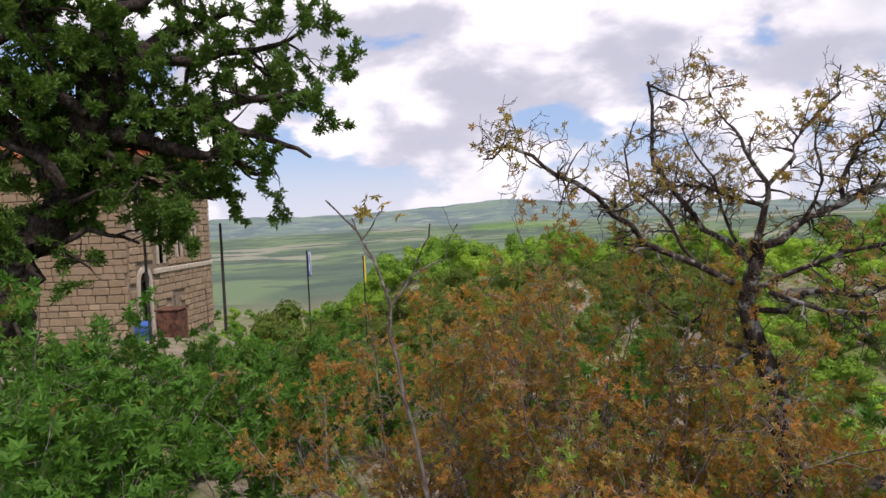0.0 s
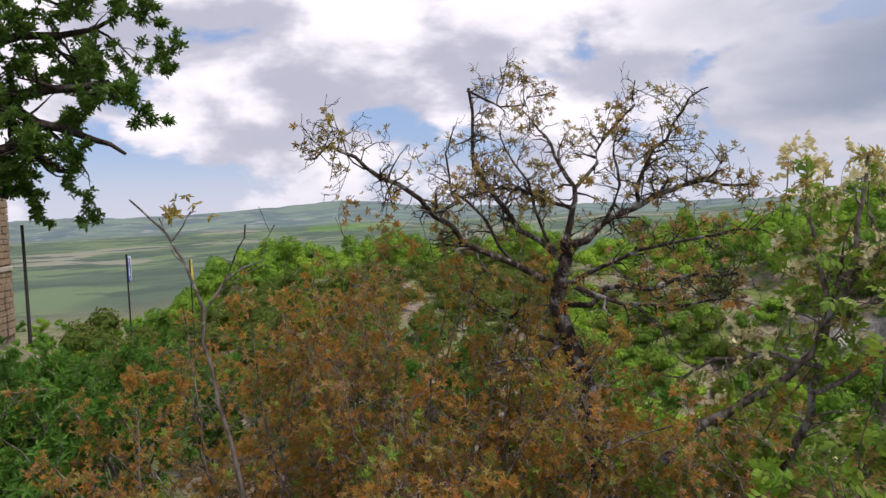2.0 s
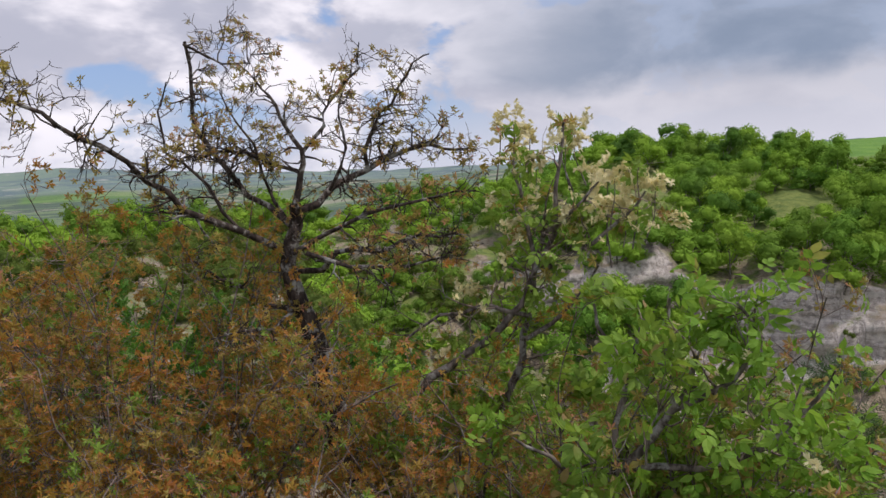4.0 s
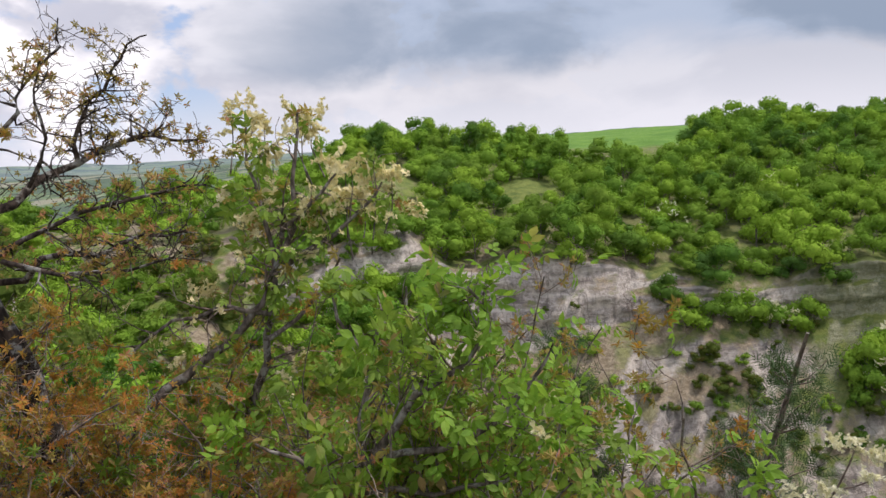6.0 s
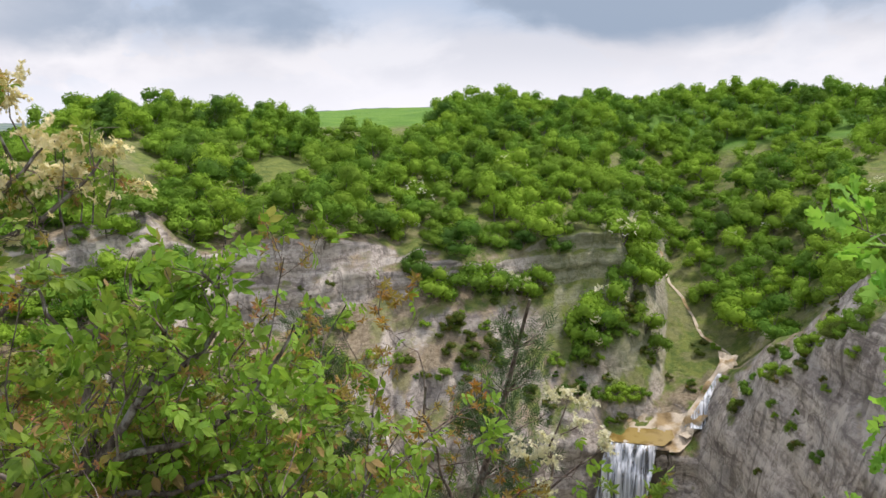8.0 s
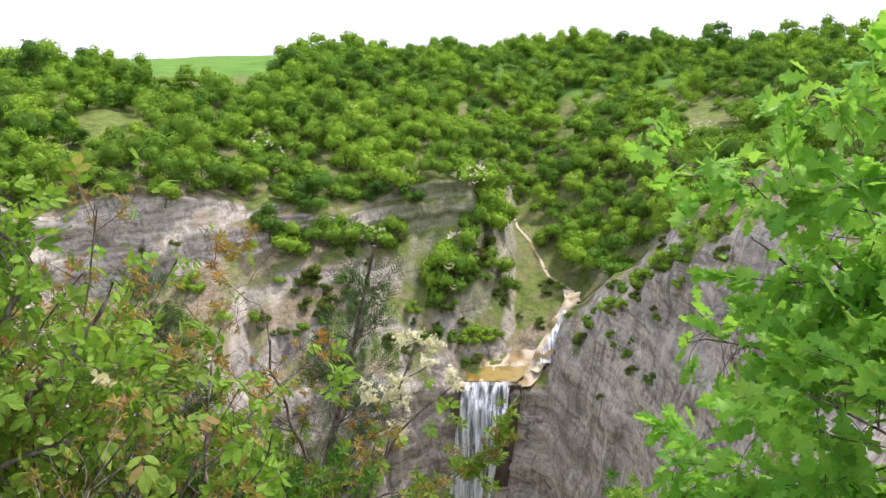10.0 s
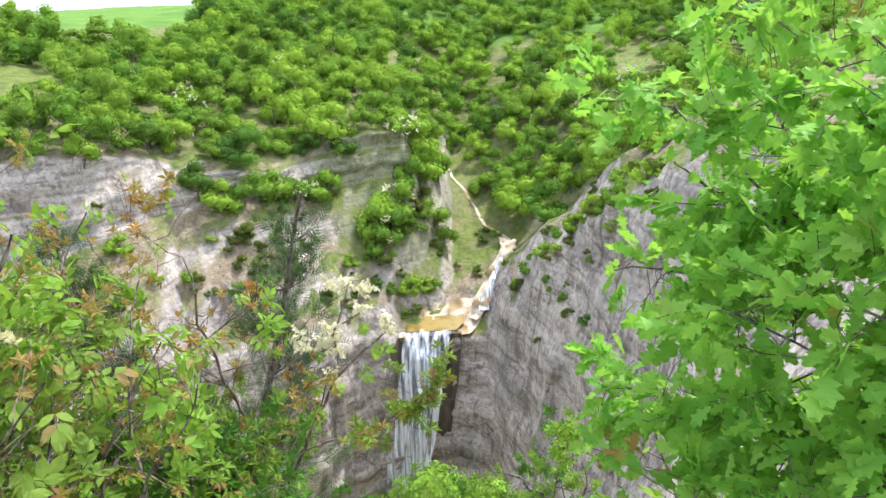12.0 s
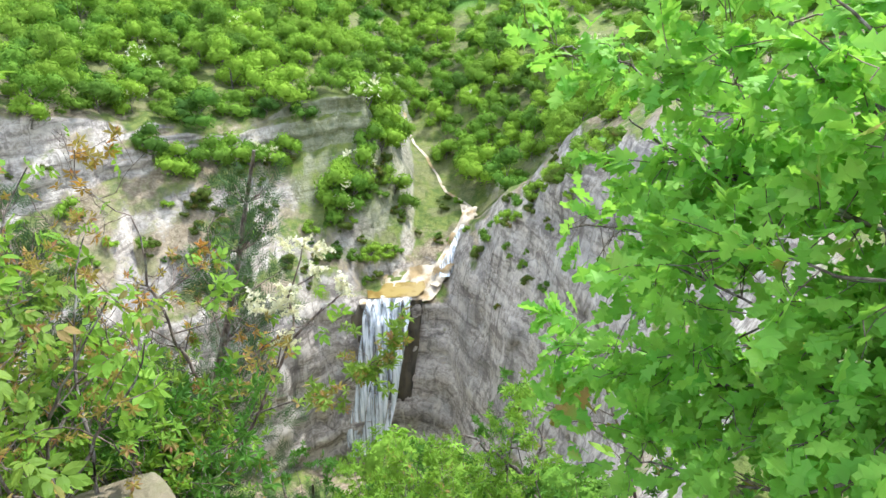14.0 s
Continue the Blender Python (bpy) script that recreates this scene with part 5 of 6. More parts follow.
for bloom in np.array(ASH_BLOOMS):
    where = bloom + rng.normal(0, 0.036, (11, 3))
    v, f = leaves(rng, where, rng.normal(0, 0.7, (11, 3)), 0.10, PANICLE, 0.2)
    part("blossom", v - np.array(ash.location), f, FADED_FLOWER, ash, "faded cream blossom", False)
    v, f = tubes([(np.array([bloom - np.array([0.02, 0.02, 0.34]) + rng.normal(0, 0.05, 3), bloom - np.array([0.01, 0, 0.15]), bloom]), 0.005, 0.002)], 5, 5)
    part("stalk", v - np.array(ash.location), f, GREY_BARK, ash)
plant("green_ash", "leafy young ash with bright drooping compound leaves", "tree", 15, GREEN_LIMBS,
      [(8, 0.30, 0.55, 0.22, 0.08, 0.007), (8, 0.14, 0.6, 0.3, 0.02, 0.003)], GREY_BARK,
      [("foliage", 0.9, 26, 0.11, PINNATE, BRIGHT_LEAF, 0.35, 0.5, 0.3), ("dry_seed", 0.12, 8, 0.09, PANICLE, FADED_FLOWER, 0.2, 0.8, 0.5)], 0.01)
for i, (az, r, h, n) in enumerate(((57, 2.9, 1.4, 9), (50, 3.2, 1.9, 9), (44, 3.1, 1.7, 9), (39, 3.0, 1.6, 9), (53, 2.5, 1.1, 8))):
    shrub("ash_bush", "young ash growth with bright green compound leaves", 300 + i, spot(az, r, 0.1), n, h, 0.4, [(7, 0.28, 0.5, 0.25, 0.06, 0.006), (6, 0.12, 0.6, 0.3, 0.02, 0.003)], GREY_BARK,
          [("foliage", 0.55, 16, 0.12, PINNATE, ASH_LEAF if i in (2, 3, 4) else BRIGHT_LEAF, 0.35, 0.4, 0.3), ("bronze_foliage", 0.35, 30, 0.035, TUFT, BRONZE_LEAF, 0.35, 0.1, 0.3)], 0.012, group="young ash growth")
plant("dry_bush", "half-dead bush of bare twigs with a few rusty leaves", "bush", 16, [(q, a * 0.42, b * 0.6) for q, a, b in DEAD_LIMBS],
      [(8, 0.30, 0.6, 0.3, 0.08, 0.006), (8, 0.14, 0.6, 0.35, 0.06, 0.003)], TWIG_BARK,
      [("foliage", 0.16, 26, 0.05, TUFT, RUST_LEAF, 0.3, 0.1, 0.5), ("green_foliage", 0.10, 14, 0.09, PINNATE, BRIGHT_LEAF, 0.4, 0.3, 0.5), ("bronze_foliage", 0.12, 20, 0.05, TUFT, BRONZE_LEAF, 0.3, 0.1, 0.5)], 0.02, fade=0.7)
blossom_ash = plant("blossom_branch", "slender ash branch with creamy white blossom panicles", "tree", 17, BLOSSOM_LIMBS, [(5, 0.14, 0.5, 0.25, 0.05, 0.003)], TWIG_BARK,
                    [("foliage", 0.5, 14, 0.11, PINNATE, BRIGHT_LEAF, 0.4, 0.3, 0.4)], 0.006, fade=0.7)
rng = np.random.default_rng(5)
where = np.repeat(np.array(BLOOMS), 9, 0) + rng.normal(0, 0.02, (len(BLOOMS) * 9, 3))
v, f = leaves(rng, where, rng.normal(0, 0.7, (len(where), 3)) + np.array([-0.2, 0, 0.1]), 0.085, PANICLE, 0.2)
part("blossom", v - np.array(blossom_ash.location), f, CREAM_FLOWER, blossom_ash, "creamy white blossom panicles", False)
near_foot = spot(146, 2.7, 0.2)
near_fork = Vector((2.35, -2.6, 1.1))
near_limbs = [([tuple(near_foot), tuple(near_foot.lerp(near_fork, 0.5) + Vector((0.05, -0.04, 0))), tuple(near_fork)], 0.09, 0.05)]
near_limbs += [([tuple(near_fork)] + q[:-1] + [tuple(Vector(q[-2]).lerp(Vector(q[-1]), 0.45))], a * 0.7, b * 0.7) for q, a, b in FOREOAK_LIMBS]
plant("near_oak", "oak boughs with large bright green lobed leaves", "tree", 18, near_limbs,
      [(11.5, 0.28, 0.6, 0.22, 0.03, 0.005), (11.0, 0.15, 0.6, 0.3, 0.03, 0.0026)], GREY_BARK,
      [("foliage", 0.95, 66, 0.080, OAK, NEAR_OAK_LEAF, 0.5, 0.15, 0.3)], 0.012)
plant("sapling", "bright green sapling with oval leaves", "tree", 19, SAPLING_LIMBS, [(8, 0.16, 0.5, 0.25, 0.05, 0.003)], TWIG_BARK,
      [("foliage", 0.9, 30, 0.075, OVAL, BRIGHT_LEAF, 0.5, 0.2, 0.2)], 0.006)
plant("dead_snag", "grey dead snag with lichen on the slope", "snag", 20, SNAG_LIMBS, [(5, 0.3, 0.5, 0.3, 0.0, 0.01)], GREY_BARK,
      [("foliage", 0.15, 20, 0.05, TUFT, BUSH_LEAF, 0.4, 0.1, 0.5)], 0.03)


def juniper(seed, foot, height, width, label):
    """A dark juniper: a stem with upswept sprays of scale leaves."""
    rng = np.random.default_rng(seed)
    stem = wander(rng, foot, (0, 0, 1), height, 10, 0.06)
    limbs = []
    for _ in range(int(26 * height)):
        f = rng.uniform(0.05, 0.97)
        p = stem[int(f * 10)]
        a = rng.uniform(0, 6.3)
        limbs.append((wander(rng, p, (math.cos(a), math.sin(a), 0.55), width * (1.05 - f) * rng.uniform(0.5, 1.1) + 0.1, 5, 0.15, 0.1), 0.008, 0.002))
    base = np.array(foot)
    ob = thing("juniper", base, label, "juniper", "junipers on the near slope")
    v, f = tubes([(stem, 0.05, 0.01)] + limbs, 6, 3)
    tagged(part("branch_mass", v - base, f, TWIG_BARK, ob), kind="stuff")
    spots, ways = tips_of(rng, limbs, 85, 0.12, 0.05)
    v, f = leaves(rng, spots, ways, 0.10, NEEDLES, 0.3)
    part("foliage", v - base, f, JUNIPER_LEAF, ob, smooth=False)


for i, (az, r, h, w, dz) in enumerate(((66, 4.8, 3.6, 1.1, -0.3), (70.5, 5.2, 2.8, 0.9, -0.3), (75.5, 6.0, 2.5, 0.9, -0.3), (78, 7.5, 2.7, 0.8, -0.3), (73, 4.6, 1.9, 0.9, -0.2), (61, 4.8, 3.4, 1.0, -0.3))):
    p = spot(az, r)
    juniper(400 + i, (p.x, p.y, p.z + dz), h, w, "dark green juniper with upswept sprays on the steep slope")
for i, (az, r, h, n) in enumerate(((72, 4.6, 1.2, 9), (78, 5.0, 1.1, 10), (83, 6.0, 1.2, 10), (88, 7, 1.4, 10), (93, 6.5, 1.6, 9), (98, 5.5, 1.8, 9), (103, 4.5, 1.8, 9), (108, 3.6, 1.7, 9), (95, 4.2, 1.2, 8), (86, 4.6, 1.0, 8), (66, 3.3, 0.7, 8), (62, 3.4, 0.8, 8))):
    shrub("slope_bush", "fresh green bush clinging to the steep slope", 500 + i, spot(az, r, 0.1), n, h + max(0.0, -0.28 * (spot(az, r).z + 2.0)), 0.55, [(8, 0.36, 0.55, 0.3, 0.05, 0.006), (8, 0.16, 0.6, 0.3, 0.05, 0.003)], GREY_BARK,
          [("foliage", 0.8, 28, 0.06, TUFT, BUSH_LEAF if i % 2 else BRIGHT_LEAF, 0.45, 0.1, 0.25)], 0.012, group="bushes of the near slope")

# ---- woods on the slopes ----


DUO = spray([(0, -0.3, 0, 0, 8, 1.0), (0.1, 0, 0, -80, 22, 0.9)])(SPLIT)


def dome(rng, centre, size):
    """The dense inside of one leafy lobe: a lumpy low dome."""
    ring = [(0, 0, 1.0)] + [(math.cos(a) * c, math.sin(a) * c, h) for c, h in ((0.72, 0.7), (1.0, 0.1), (0.7, -0.55)) for a in np.arange(7) * 2 * math.pi / 7 + h]
    v = np.array(ring) * rng.uniform(0.8, 1.1, (len(ring), 1)) * size * np.array([1, 1, 0.85]) + centre
    f = [(0, 1 + k, 1 + (k + 1) % 7) for k in range(7)]
    f += [(1 + 7 * b + k, 8 + 7 * b + k, 8 + 7 * b + (k + 1) % 7, 1 + 7 * b + (k + 1) % 7) for b in (0, 1) for k in range(7)]
    return v, f


def wood_tree(seed, height, width, leaf, count, stem=0.09):
    """A small broad-leaved tree: trunk with limbs, and a crown of many leaf clumps gathered in uneven lobes."""
    rng = np.random.default_rng(seed)
    limbs = [(wander(rng, (0, 0, -0.4), (0, 0, 1), height * 0.5, 4, 0.08), stem, stem * 0.4)]
    lobes = []
    turn = rng.uniform(0, 6.3)
    for k in range(int(rng.integers(12, 17))):
        up = 0.16 + 0.68 * ((k * 0.618 + rng.uniform(0, 0.2)) % 1.0)
        a = turn + k * 2.4 + rng.normal(0, 0.3)
        reach = width * 0.5 * math.sqrt(max(0.03, 1 - ((up - 0.3) / 0.6) ** 2)) * rng.uniform(0.55, 0.85)
        end = np.array([math.cos(a) * reach, math.sin(a) * reach, height * up])
        root = np.array([0, 0, height * up * 0.45])
        limbs.append((np.array([root, (root + end) / 2 + rng.normal(0, 0.12, 3), end]), stem * 0.4, 0.012))
        lobes.append((end, width * rng.uniform(0.12, 0.22)))
    total = sum(q * q for _, q in lobes)
    spots, ways, vs, cs, ns, base = [], [], [], [], [], 0
    for k, (centre, size) in enumerate(lobes):
        n = int(1.9 * count * size * size / total)
        d = rng.normal(0, 1, (n, 3)) + np.array([0, 0, 0.35])
        d /= np.linalg.norm(d, axis=1, keepdims=True)
        p = centre + d * size * (0.88 + 0.36 * rng.random((n, 1)) ** 1.7) * np.array([1, 1, 0.9])
        clear = np.all([np.linalg.norm(p - c, axis=1) > 0.85 * q for m, (c, q) in enumerate(lobes) if m != k], axis=0)
        spots.append(p[clear]), ways.append(d[clear])
        v, f = dome(rng, centre, size * 0.84)
        vs.append(v), cs.append(np.array([i + base for face in f for i in face])), ns.append(np.array([len(face) for face in f]))
        base += len(v)
    way = np.concatenate(ways)
    v, (c, n) = leaves(rng, np.concatenate(spots), way, leaf, DUO, 0.5, outward=way + rng.normal(0, 0.14, way.shape))
    tv, tf = tubes([limbs[0]] + [q for k, q in enumerate(limbs[1:]) if k % 2], 5, 3)
    crown = np.concatenate(vs + [v]), (np.concatenate(cs + [c + base]), np.concatenate(ns + [n]))
    return mesh_of("trunk", tv, tf, GREY_BARK), mesh_of("crown", *crown, WOOD_LEAF, True)


KINDS = [wood_tree(50, 4.6, 5.0, 0.25, 760), wood_tree(51, 3.8, 4.8, 0.24, 700), wood_tree(52, 5.4, 4.6, 0.25, 760), wood_tree(53, 3.0, 3.9, 0.23, 560),
         wood_tree(54, 4.2, 5.4, 0.25, 780), wood_tree(55, 2.0, 2.8, 0.2, 330), wood_tree(56, 1.5, 2.2, 0.18, 260)]
FAR = [wood_tree(70, 4.6, 5.0, 0.32, 400), wood_tree(71, 3.8, 4.8, 0.31, 370), wood_tree(72, 5.4, 4.6, 0.32, 400), wood_tree(73, 3.0, 3.9, 0.29, 300), wood_tree(74, 4.2, 5.4, 0.32, 420), KINDS[5], KINDS[6]]
FINE = [wood_tree(60, 3.6, 4.0, 0.17, 900, 0.06), wood_tree(61, 2.4, 3.2, 0.15, 800, 0.04), wood_tree(62, 1.7, 2.6, 0.13, 700, 0.03), wood_tree(63, 9.0, 7.0, 0.24, 2200, 0.14)]
placed = collections.defaultdict(list)


rest = []


def stand(kind, at, scale, turn, flowers=False, single=True):
    big = kind < 5 or kind in (10, 13)
    m = Matrix.LocRotScale(at, Euler((0, 0, turn)), (scale, scale, scale * random.uniform(0.85, 1.15)))
    meshes = KINDS[kind] if kind < 10 else FINE[kind - 10]
    if not single:
        rest.append((kind, m))
        return
    ob = thing("tree" if big else "bush", at, "small broad-leaved tree in fresh green leaf on the slope" if big else "low rounded green bush on the slope",
               "tree" if big else "bush", "trees of the wooded slopes" if big else "bushes of the slopes")
    ob.matrix_world = m
    for name, me in zip(("trunk", "crown"), meshes):
        new(name, me).parent = ob
    if flowers:
        f = new("blossom", CREAM_TUFTS if big else CREAM_LOW)
        f.parent = ob


def join_rest():
    """The trees past counting: one woodland, trunks and crowns."""
    ob = tagged(new("woodland"), "continuous green scrub woodland covering the slopes", "woodland", kind="stuff")
    for i, name, mat, fine in ((0, "trunk_mass", GREY_BARK, None), (1, "canopy", WOOD_LEAF, False), (1, "scrub", SCRUB_LEAF, True)):
        vs, cs, ns, base = [], [], [], 0
        for kind, m in rest:
            if fine is not None and fine != (kind >= 10):
                continue
            me = (FAR[kind] if kind < 10 else FINE[kind - 10])[i]
            co = np.empty(len(me.vertices) * 3, np.float32)
            me.vertices.foreach_get("co", co)
            mm = np.array(m)
            vs.append(co.reshape(-1, 3) @ mm[:3, :3].T + mm[:3, 3])
            c = np.empty(len(me.loops), np.int32)
            me.loops.foreach_get("vertex_index", c)
            n = np.empty(len(me.polygons), np.int32)
            me.polygons.foreach_get("loop_total", n)
            cs.append(c + base), ns.append(n)
            base += len(me.vertices)
        p = part(name, np.concatenate(vs), (np.concatenate(cs), np.concatenate(ns)), mat, ob, smooth=i == 0)
        tone = np.concatenate([np.full(len(q), random.random(), np.float32) for q in vs])
        p.data.attributes.new("tone", "FLOAT", "POINT").data.foreach_set("value", tone)
        tagged(p, kind="stuff")


def tufts(seed, wide, low, high):
    """Blossom scattered over one side of a crown."""
    rng = np.random.default_rng(seed)
    d = rng.normal(0, 1, (34, 3))
    d /= np.linalg.norm(d, axis=1, keepdims=True)
    d[:, 2] = np.abs(d[:, 2])
    keep = d[d[:, 0] < 0.2]
    v, f = leaves(rng, keep * np.array([wide, wide, high]) + np.array([0, 0, low]), keep, 0.26, CLUMP, 0.5)
    return mesh_of("blossom", v, f, CREAM_FLOWER, False)


CREAM_TUFTS, CREAM_LOW = tufts(8, 2.1, 2.2, 1.7), tufts(9, 1.2, 0.8, 1.0)


STREAM = [(r * math.sin(radians(b)), r * math.cos(radians(b))) for b, r in ((86.2, 60), (88, 61), (89.5, 62), (90.8, 64), (91.7, 66), (92.3, 69), (92, 71), (90.6, 73.5), (89.3, 76), (88.5, 79), (87.8, 82), (87.2, 85), (86.6, 89))]


def bare_spot(az, r):
    """Where the slopes are open: meadows, paths, rock shelves, the stream and cliff faces."""
    rr, zz = section(az)
    k = int(np.clip(np.searchsorted(rr, r) - 1, 0, len(rr) - 2))
    if abs(zz[k + 1] - zz[k]) / max(0.1, rr[k + 1] - rr[k]) > 1.35:
        return True
    if (az - 56.5) ** 2 / 2.6 ** 2 + (r - 83) ** 2 / 8 ** 2 < 1 or (az - 58.8) ** 2 / 0.6 ** 2 + (r - 73) ** 2 / 5 ** 2 < 1:
        return True
    if 49 < az < 92 and r < np.interp(az, [49, 58, 66, 73, 79, 83, 86, 92], [60, 62, 65, 66, 70, 72, 76, 80]):
        return True
    if 57.5 < az < 69 and 103 < r < 400:
        return True
    x, y = r * math.sin(radians(az)), r * math.cos(radians(az))
    return any((x - u) ** 2 + (y - w) ** 2 < 9 for u, w in STREAM)


def wood(count, az0, az1, r0, r1, gap, small=0.2, big=1.0, test=True, tries=30, part_of=0, nearby=False, fine=False):
    done = 0
    for _ in range(count * tries):
        if done >= count:
            return
        az, r = random.uniform(az0, az1), math.sqrt(random.uniform(r0 * r0, r1 * r1))
        if test and bare_spot(az, r):
            continue
        p = smooth_spot(az, r)
        g2 = gap * random.uniform(0.75, 1.2)
        cx, cy = int(p.x // 6), int(p.y // 6)
        if any((p.x - q.x) ** 2 + (p.y - q.y) ** 2 < g2 * g2 for i in (-1, 0, 1) for j in (-1, 0, 1) for q in placed[cx + i, cy + j]):
            continue
        placed[cx, cy].append(p)
        p = spot(az, r, 0.25)
        low = random.random() < small
        single = nearby or (done % 5 < part_of)
        kind = random.randint(10, 12) if fine else random.randint(5, 6) if low else random.randint(0, 4)
        size = random.uniform(0.75, 1.15) if fine else random.uniform(0.8, 1.5) if low else random.uniform(0.65, 1.05)
        stand(kind, p, size * big, random.uniform(0, 6.3), single and not fine and r > 50 and random.random() < 0.08, single)
        done += 1


# the wooded slope over the cliff band, its rim, and the head of the valley
wood(180, 48, 88, 60, 90, 2.9, part_of=5)
wood(26, 38, 49, 52, 68, 2.4, 0.3, 1.0, False)
wood(270, 38, 90, 88, 130, 3.35, part_of=0)
wood(50, 36, 50, 42, 62, 2.4, 0.4)
wood(90, 84, 112, 66, 95, 2.8, 0.15, part_of=4)
wood(200, 84, 118, 92, 162, 3.4, 0.08, 1.1)
wood(50, 70, 114, 126, 168, 4.0, 0.0, 1.2)
wood(30, 38, 56, 98, 118, 3.0, 0.0, 1.15)
wood(16, 68.5, 76, 106, 118, 2.4, 0.0, 1.3)
wood(24, 96, 118, 46, 66, 2.4, 0.5, 0.75)
# the wood on the near hill, and scrub on the near ground
wood(150, -13, 44, 64, 108, 3.0, 0.1, 0.95, False)
wood(60, -14, 40, 34, 64, 3.2, 1.0, 0.9, False, fine=True)
wood(50, -20, 24, 12, 36, 1.9, 1.0, 0.6, False, fine=True)
wood(130, 18, 47, 7, 60, 1.6, 1.0, 0.85, False)
wood(90, -30, -12, 36, 260, 5.0, 0.3, 0.9, False)
# shrubs dotted over the shelf below the cliffs
for az, r, s in ((59.5, 63, 1.2), (60.8, 60, 1.0), (67, 64.5, 1.1), (68.5, 63.5, 1.3), (70, 64, 1.2), (71.5, 65, 1.3), (73, 65.6, 1.3), (74.5, 66, 1.4), (76, 67.5, 1.4), (77.2, 68.5, 1.2), (78.6, 70.2, 1.1),
                 (80.8, 66.6, 1.4), (81.6, 67.8, 1.6), (81.2, 65.2, 1.3), (82.6, 68.5, 1.5), (82.2, 66.4, 1.3), (83.6, 67.2, 1.0), (84.6, 67.8, 0.8), (85.6, 69.8, 1.3), (86.6, 69.2, 1.2), (80.2, 64.2, 0.7),
                 (78.5, 63, 0.7), (80.5, 62, 0.8), (82, 62.6, 0.8), (83.5, 62.8, 0.9), (84.8, 63.4, 0.8), (85.8, 64, 0.7), (79.5, 61.2, 0.7), (74, 60, 0.7), (71, 58.5, 0.6), (69, 57.5, 0.7), (65.5, 58, 0.7), (63, 57, 0.6),
                 (61.5, 55.5, 0.6), (72.6, 62, 0.6), (67.5, 61, 0.6), (93.5, 58, 0.8), (95, 55, 0.7), (97.5, 52, 0.8), (99, 50.5, 0.9), (101, 49, 0.8), (96.8, 49.5, 0.5), (98.8, 46, 0.6), (103, 46, 1.0), (91.8, 64, 0.5), (83.7, 73.5, 1.5), (84.2, 75.5, 1.6), (84.6, 72.5, 1.4), (85.2, 75, 1.5), (83.9, 71, 1.3), (85.8, 78, 1.5), (84.9, 79, 1.6)):
    stand(5 if s > 1 else 6, spot(az, r, 0.15), s * random.uniform(0.85, 1.1), random.uniform(0, 6.3), s > 1.2 and random.random() < 0.25)
for _ in range(26):
    az = random.uniform(57, 91)
    r = random.uniform(0.0, 1.0) * 12 + float(np.interp(az, [57, 66, 79, 86, 91], [50, 53, 58, 61, 64]))
    for _ in range(random.randint(2, 5)):
        stand(random.choice((5, 6, 10, 11, 12)), spot(az + random.gauss(0, 0.7), r + random.gauss(0, 0.9), 0.15), random.uniform(0.2, 0.5), random.uniform(0, 6.3), single=False)
for az, r in ((95.5, 52.5), (97.5, 50), (99, 49), (100.5, 47.5), (97, 55), (94, 57.5), (101.5, 50), (103.5, 45)):
    for _ in range(5):
        stand(random.choice((5, 6, 11, 12)), spot(az + random.gauss(0, 0.8), r + random.gauss(0, 1.0), 0.15), random.uniform(0.2, 0.55), random.uniform(0, 6.3), single=False)
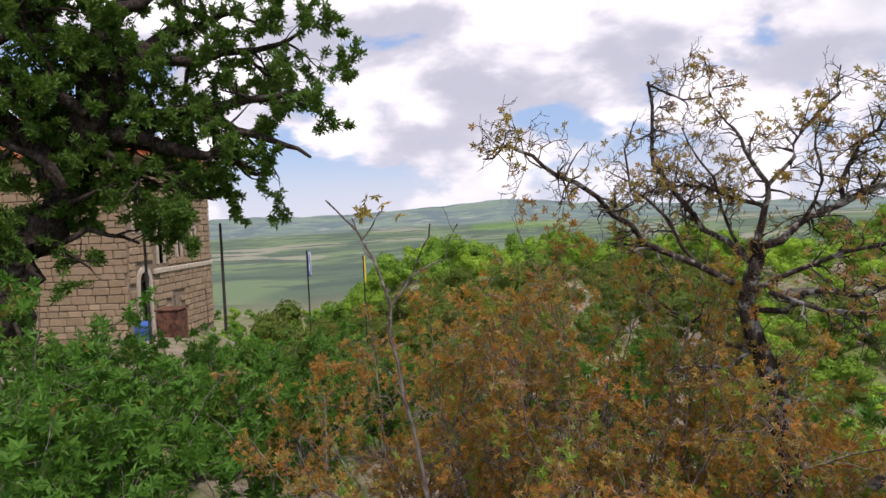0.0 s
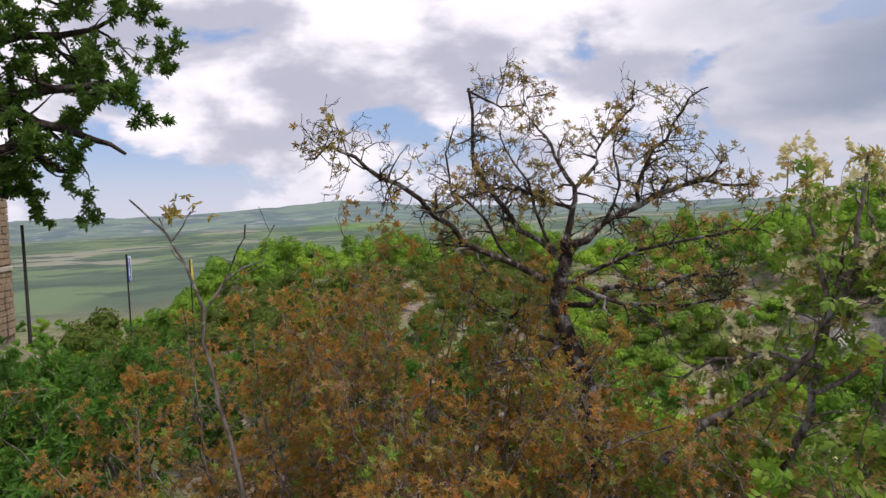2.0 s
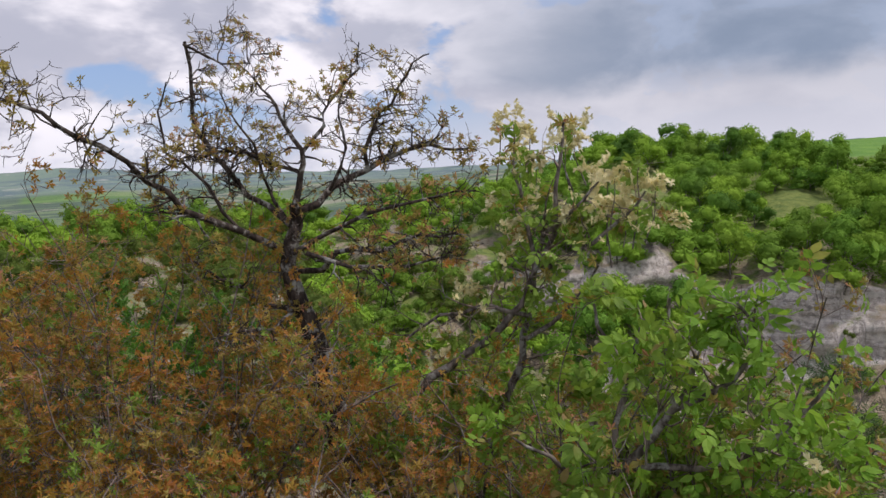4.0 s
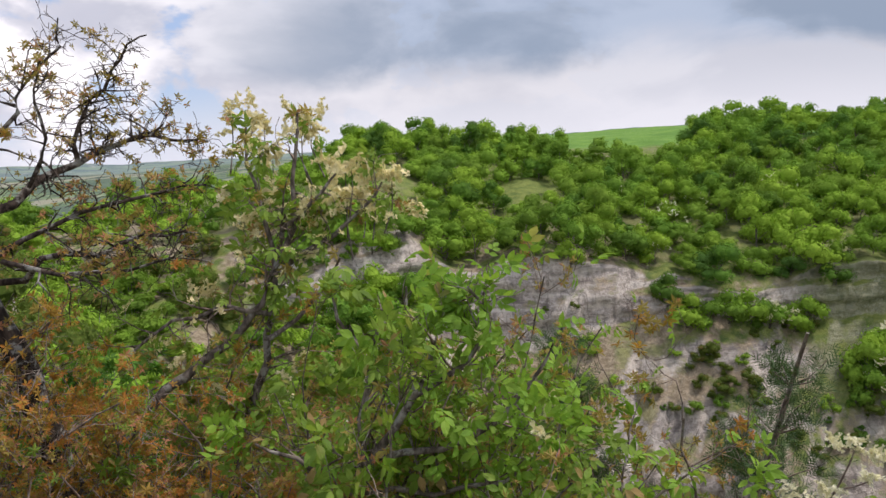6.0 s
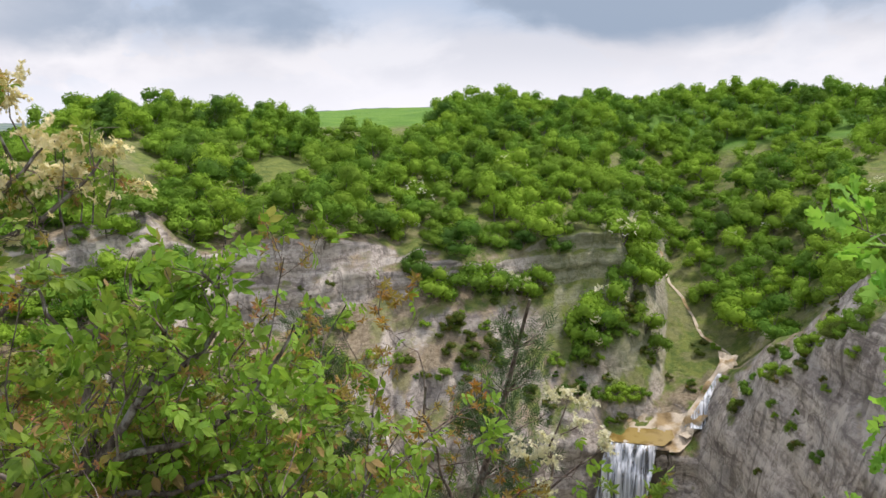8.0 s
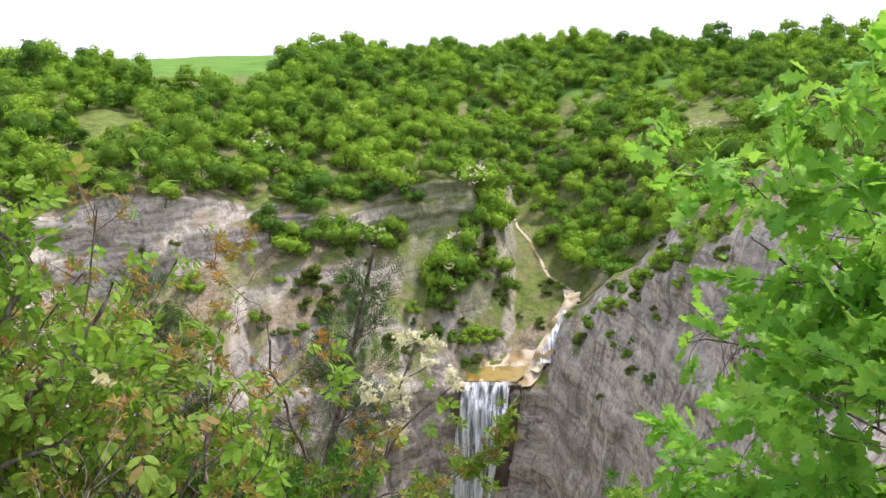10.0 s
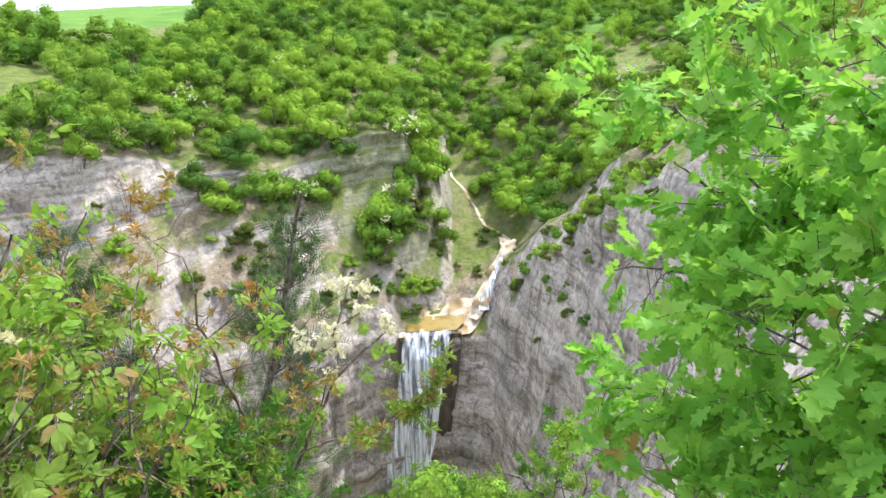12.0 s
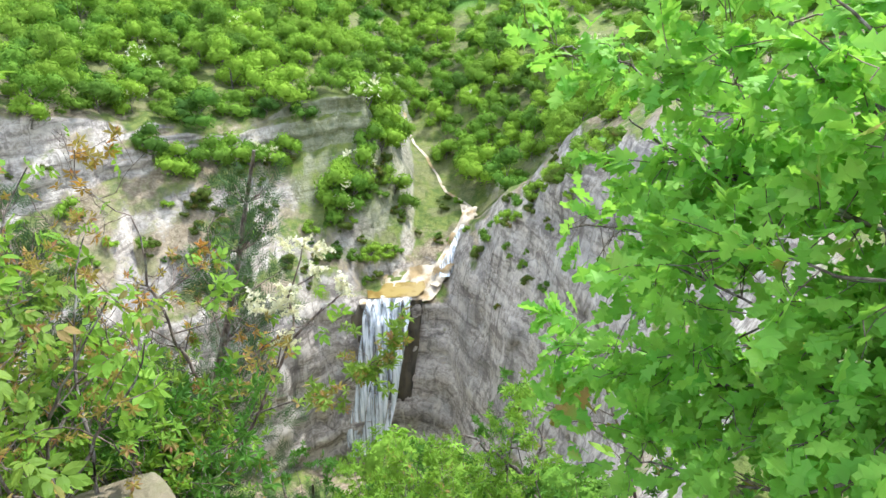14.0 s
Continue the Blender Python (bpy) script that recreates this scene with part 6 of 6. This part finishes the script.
# trees on the near flank, seen from above
for az, r, s in ((86.3, 16, 0.66), (87.5, 20, 0.72), (91, 22, 0.8), (94, 24, 0.72), (99, 20, 0.6), (102, 16, 0.5), (83.5, 20, 0.5)):
    p = spot(az, r)
    stand(13, p, s, random.uniform(0, 6.3))
join_rest()

# ---- stones of the chapel walls, course by course ----


def stone_meshes():
    out = []
    for k in range(6):
        bm = bevel_box(1, 1, 1, 0.09)
        for q in bm.verts:
            q.co += Vector((random.uniform(-.03, .03), random.uniform(-.05, .05), random.uniform(-.05, .05)))
        me = bpy.data.meshes.new("stone")
        bm.to_mesh(me)
        bm.free()
        me.materials.append(STONE)
        out.append(me)
    return out


STONES = stone_meshes()


def lay(wall, along, start, end, fixed, holes, limit):
    """Courses of stones on a wall face; past the limit they join into one part."""
    count, spare = 0, []
    z = Z0 + 0.25
    while z < Z1 - 0.2:
        h = random.uniform(0.17, 0.25)
        s = start + random.uniform(0, 0.1)
        while s < end - 0.1:
            w = min(random.uniform(0.24, 0.6), end - s)
            if not any(s + w > a0 - 0.12 and s < a1 + 0.12 and z + h > b0 and z < b1 + 0.1 for _, a0, a1, b0, b1, _ in holes) and not (holes and 0.86 < z + h / 2 < 1.1 and s > 20.9):
                c = (fixed, s + w / 2, z + h / 2) if along == "y" else (s + w / 2, fixed, z + h / 2)
                d = (random.uniform(0.06, 0.10), w - 0.03, h - 0.025) if along == "y" else (w - 0.03, random.uniform(0.06, 0.10), h - 0.025)
                if count < limit:
                    ob = new("stone", random.choice(STONES))
                    ob.location, ob.scale, ob.parent = Vector(c) - wall.location, d, wall
                    count += 1
                else:
                    spare.append((random.choice(STONES), c, d))
            s += w
        z += h
    if spare:
        vs, fs, base = [], [], 0
        for me, c, d in spare:
            vs += [(q.co.x * d[0] + c[0] - wall.location.x, q.co.y * d[1] + c[1] - wall.location.y, q.co.z * d[2] + c[2] - wall.location.z) for q in me.vertices]
            fs += [tuple(i + base for i in p.vertices) for p in me.polygons]
            base += len(me.vertices)
        tagged(part("stonework", vs, fs, STONE, wall, smooth=False), kind="stuff")


lay(long_wall, "y", Y0, Y1, X1 + 0.02, OPENINGS, 300)
lay(end_wall, "x", -16.5, X1, Y0 - 0.02, [], 120)
